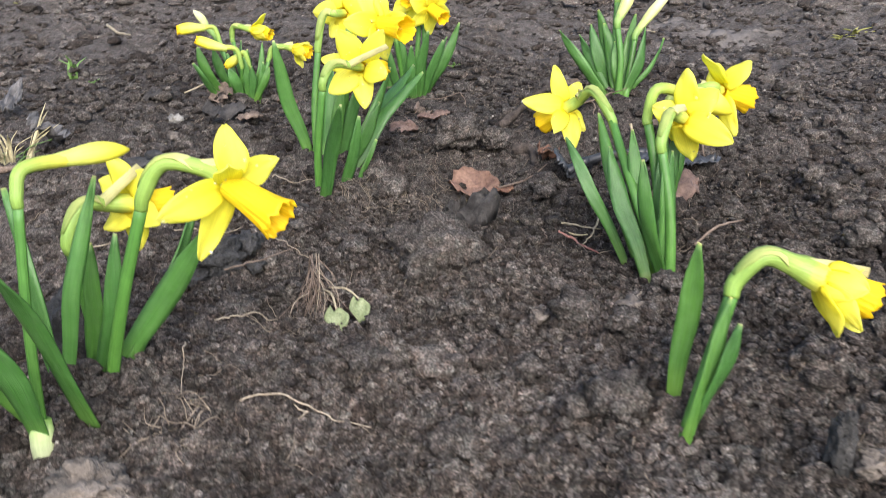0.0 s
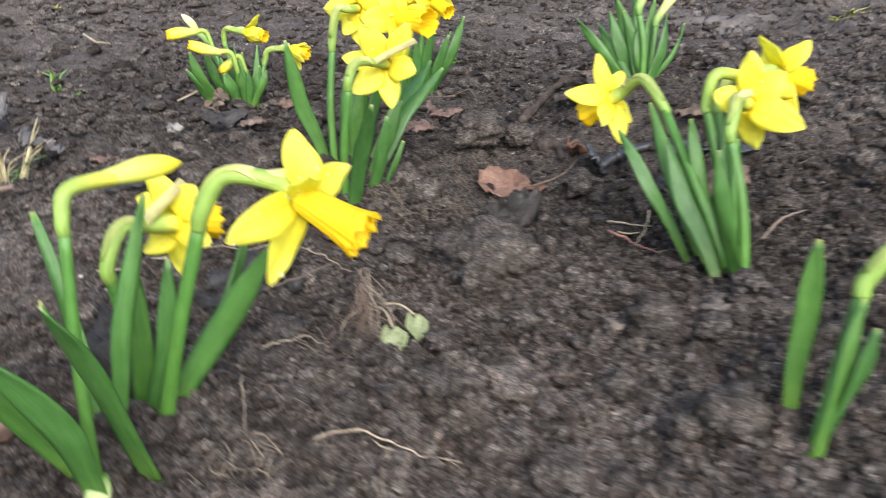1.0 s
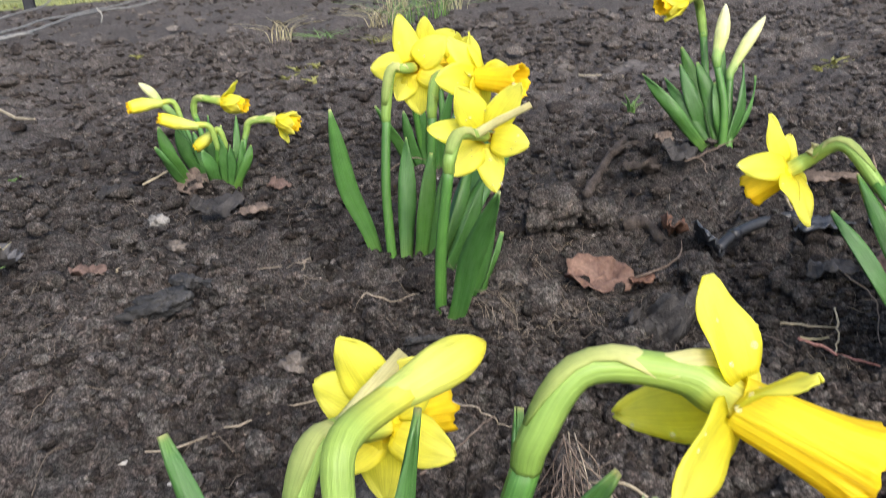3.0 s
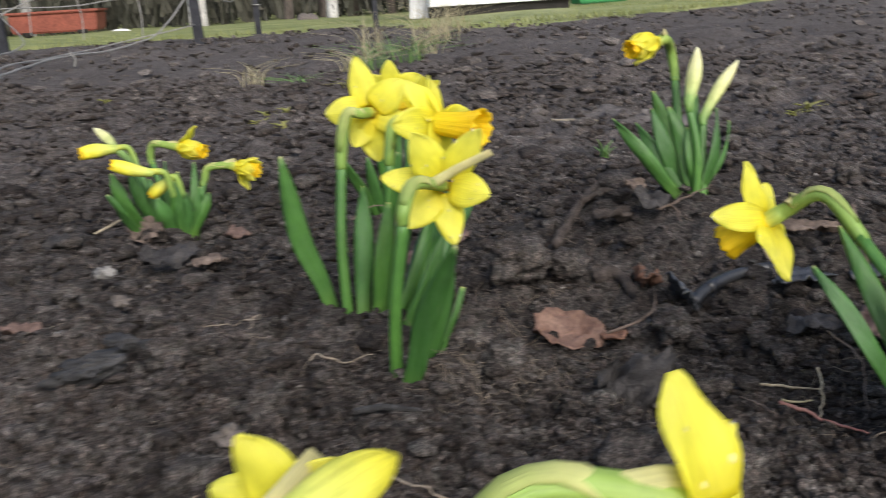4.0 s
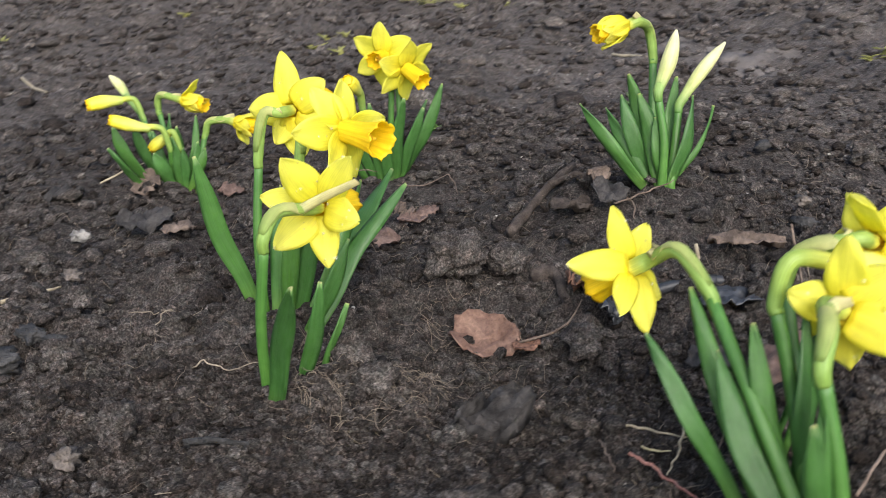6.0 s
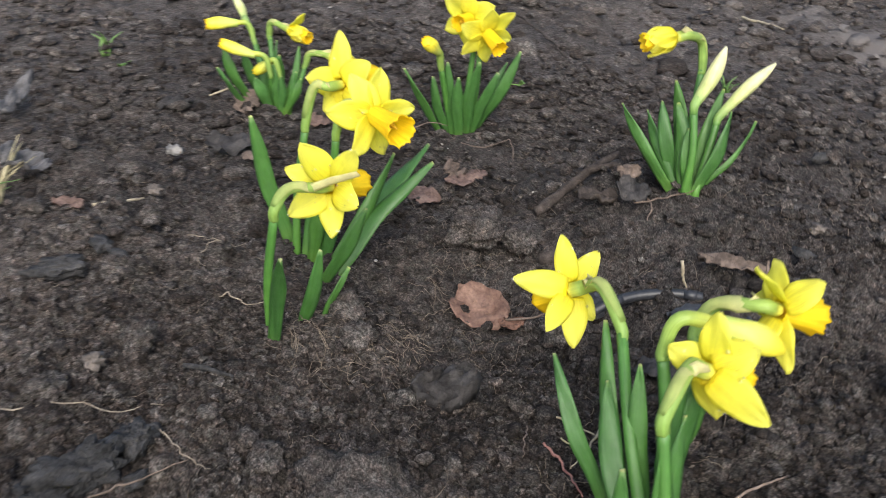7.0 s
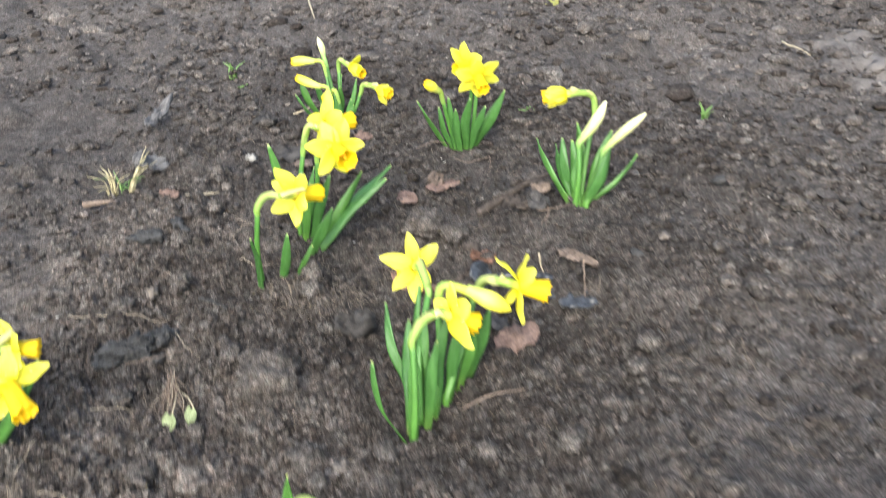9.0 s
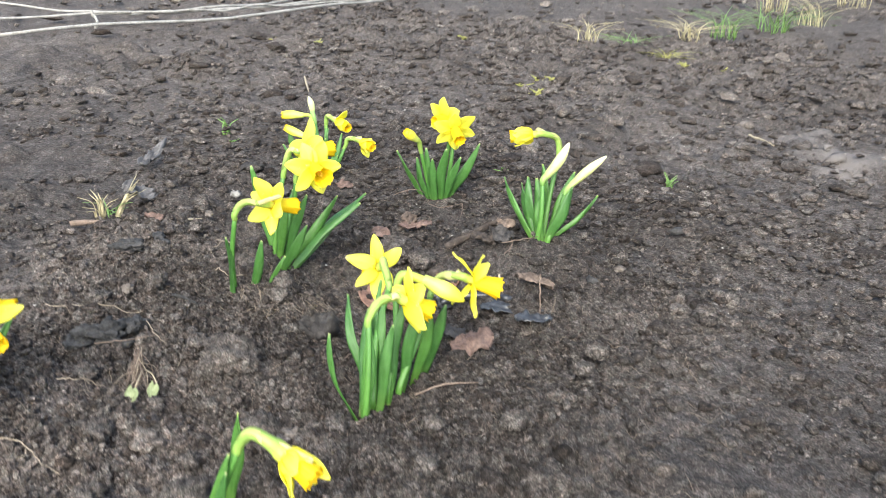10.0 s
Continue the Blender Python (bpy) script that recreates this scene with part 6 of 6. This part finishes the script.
red = thing("red_trailer", (-4.45, 20.0, 0.075 - fall(20.0)), "faded rust-red flat trailer standing on the far lawn", "trailer")
part("tub", boxy("tub", (1.55, 1.0, 0.36), 0.03, (0, 0, 0.06), 0.06), RED, red)
part("rim", boxy("rim", (1.70, 1.12, 0.05), 0.015, (0, 0, 0.42)), RED, red)
for sx in (-0.5, 0.5):
    v, f, uv = tube(spline([(sx, -0.5, 0.08), (sx, -0.42, 0.08)], 3), [0.10, 0.10], 16)
    part("wheel", mesh_of("wheel", v, f, uv), DARK, red)
rock("pale_sack", -3.35, 20.2, 0.13, 60, WHITE, "white sack lying on the far lawn", "sack", 2, (1.7, 0.9, 0.7), 0.1, 0.2)

shed = thing("white_shed", (2.55, 12.6, 0.04 - fall(12.6)), "low white panelled shed on a dark base", "shed")
part("base", boxy("base", (1.75, 1.6, 0.14), 0.01), DARK, shed)
for k in range(4):
    part("wall_panel", boxy("wall_panel", (0.445, 1.7, 1.5), 0.006, (-0.675 + 0.45 * k, -0.02, 0.14)), WHITE, shed)
part("roof", boxy("roof", (2.0, 1.9, 0.08), 0.01, (0, 0, 1.64)), GREY_BOARD, shed)
board = thing("leaning_boards", (1.47, 12.0, 0.04 - fall(12.0)), "grey weathered boards leaning against the shed", "boards")
for k in range(3):
    ob = part("board", boxy("board", (0.085, 0.03, 1.5), 0.004), GREY_BOARD, board)
    ob.matrix_local = pose(0.09 * k, 0.03 * k, 0, -6, 5 - 2 * k, 0)
hut = thing("green_box", (5.6, 17.0, 0.06 - fall(17.0)), "dark green metal box at the far edge of the lawn", "box")
part("body", boxy("body", (0.9, 0.6, 0.8), 0.02), GREEN_PAINT, hut)
part("lid", boxy("lid", (0.96, 0.66, 0.06), 0.015, (0, 0, 0.8)), DARK, hut)
rock("pale_stone", 0.35, 18.5, 0.16, 61, STONE, "pale boulder lying at the edge of the wood", "stone", 3, (1.4, 0.9, 0.9), 0.2)


def tree(x, y, h, r, material, seed, leafy=False):
    rnd = random.Random(seed)
    ob = thing("tree", (x, y, -float(fall(y))), "slim bare birch at the edge of the far wood" if not leafy else "dark green spruce at the edge of the far wood", "tree", "trees of the far wood")
    bendx, bendy = rnd.uniform(-0.3, 0.3), rnd.uniform(-0.3, 0.3)
    trunk = spline([(0, 0, -0.2), (bendx * 0.3, bendy * 0.3, h * 0.3), (bendx, bendy, h * 0.7), (bendx * 1.4, bendy, h)], 20)
    v, f, uv = tube(trunk, [r * 1.25, r, r * 0.75, r * 0.4, r * 0.1], 10)
    part("trunk", mesh_of("trunk", v, f, uv), material, ob)
    verts, faces = [], []
    for k in range(26 if not leafy else 60):
        q = rnd.uniform(0.12 if not leafy else 0.03, 0.98)
        p = trunk[int(q * 20)]
        a, ln = rnd.uniform(0, 6.28), (1.1 - q) * h * (0.22 if not leafy else 0.26) * rnd.uniform(0.6, 1.2)
        e = p + np.array((math.cos(a) * ln, math.sin(a) * ln, ln * (0.7 if not leafy else -0.1)))
        m = (p + e) / 2 + np.array((0, 0, ln * 0.1))
        vv, ff, _ = tube(spline([p, m, e], 5), [r * 0.22 * (1.1 - q), r * 0.06], 5)
        faces += [tuple(i + len(verts) for i in g) for g in ff]
        verts += list(vv)
        for s in range(5 if not leafy else 60):
            t = rnd.uniform(0.25, 1)
            b = p * (1 - t) + e * t
            d = np.array((rnd.uniform(-1, 1), rnd.uniform(-1, 1), rnd.uniform(-0.5, 1 if not leafy else 0.2))) * ln * (0.35 if not leafy else 0.16)
            side = unit(np.cross(d, (0.2, 0.5, 1))) * (0.008 if not leafy else 0.035)
            i0 = len(verts)
            verts += [b - side, b + side, b + d]
            faces.append((i0, i0 + 1, i0 + 2))
    part("crown", mesh_of("crown", verts, faces, smooth=False), NEEDLES if leafy else PINE, ob)
    return ob


kinds = [tree(-6.0, 24.0, 8.0, 0.11, BIRCH, 1), tree(-2.1, 22.5, 9.0, 0.10, BIRCH, 2), tree(4.0, 26.0, 9.0, 0.13, PINE, 3), tree(2.6, 24.0, 6.0, 0.10, PINE, 4, True)]
rnd = random.Random(77)
for k in range(46):
    y = rnd.uniform(21, 36)
    x = rnd.uniform(-0.62, 0.75) * y
    src = kinds[rnd.choice((0, 0, 1, 1, 2, 2, 3))]
    copy_thing(src, Matrix.Translation((x, y, -float(fall(y)))) @ Matrix.Rotation(rnd.uniform(0, 6.28), 4, "Z") @ Matrix.Scale(rnd.uniform(0.7, 1.2), 4))


def thicket():
    """Undergrowth below the far trees: a mass of thin stems and leaves."""
    rs = np.random.RandomState(33)
    verts, faces = [], []
    for k in range(16000):
        x, y = rs.uniform(-24, 26), rs.uniform(23, 30)
        h = rs.uniform(0.1, 2.2) * rs.uniform(0.3, 1)
        z = rs.uniform(0, 1.2) - float(fall(y))
        a, w = rs.uniform(0, 6.28), rs.uniform(0.01, 0.09)
        i = len(verts)
        tx, ty = rs.uniform(-0.3, 0.3) * h, rs.uniform(-0.3, 0.3) * h
        verts += [(x - w * math.cos(a), y - w * math.sin(a), z), (x + w * math.cos(a), y + w * math.sin(a), z), (x + tx, y + ty, z + h)]
        faces.append((i, i + 1, i + 2))
    ob = new("undergrowth", mesh_of("undergrowth", verts, faces, smooth=False))
    ob.data.materials.append(WOODS)
    tagged(ob, "brown leafless undergrowth at the wood's edge", "undergrowth", kind="stuff")
    vs = [(-70, 40, -1), (70, 40, -1), (70, 40, 14), (-70, 40, 14)]
    back = new("backdrop", mesh_of("backdrop", vs, [(0, 1, 2, 3)]))
    back.data.materials.append(WOODS)
    tagged(back, "dim brown-green mass of distant forest", "forest", kind="structure")


thicket()
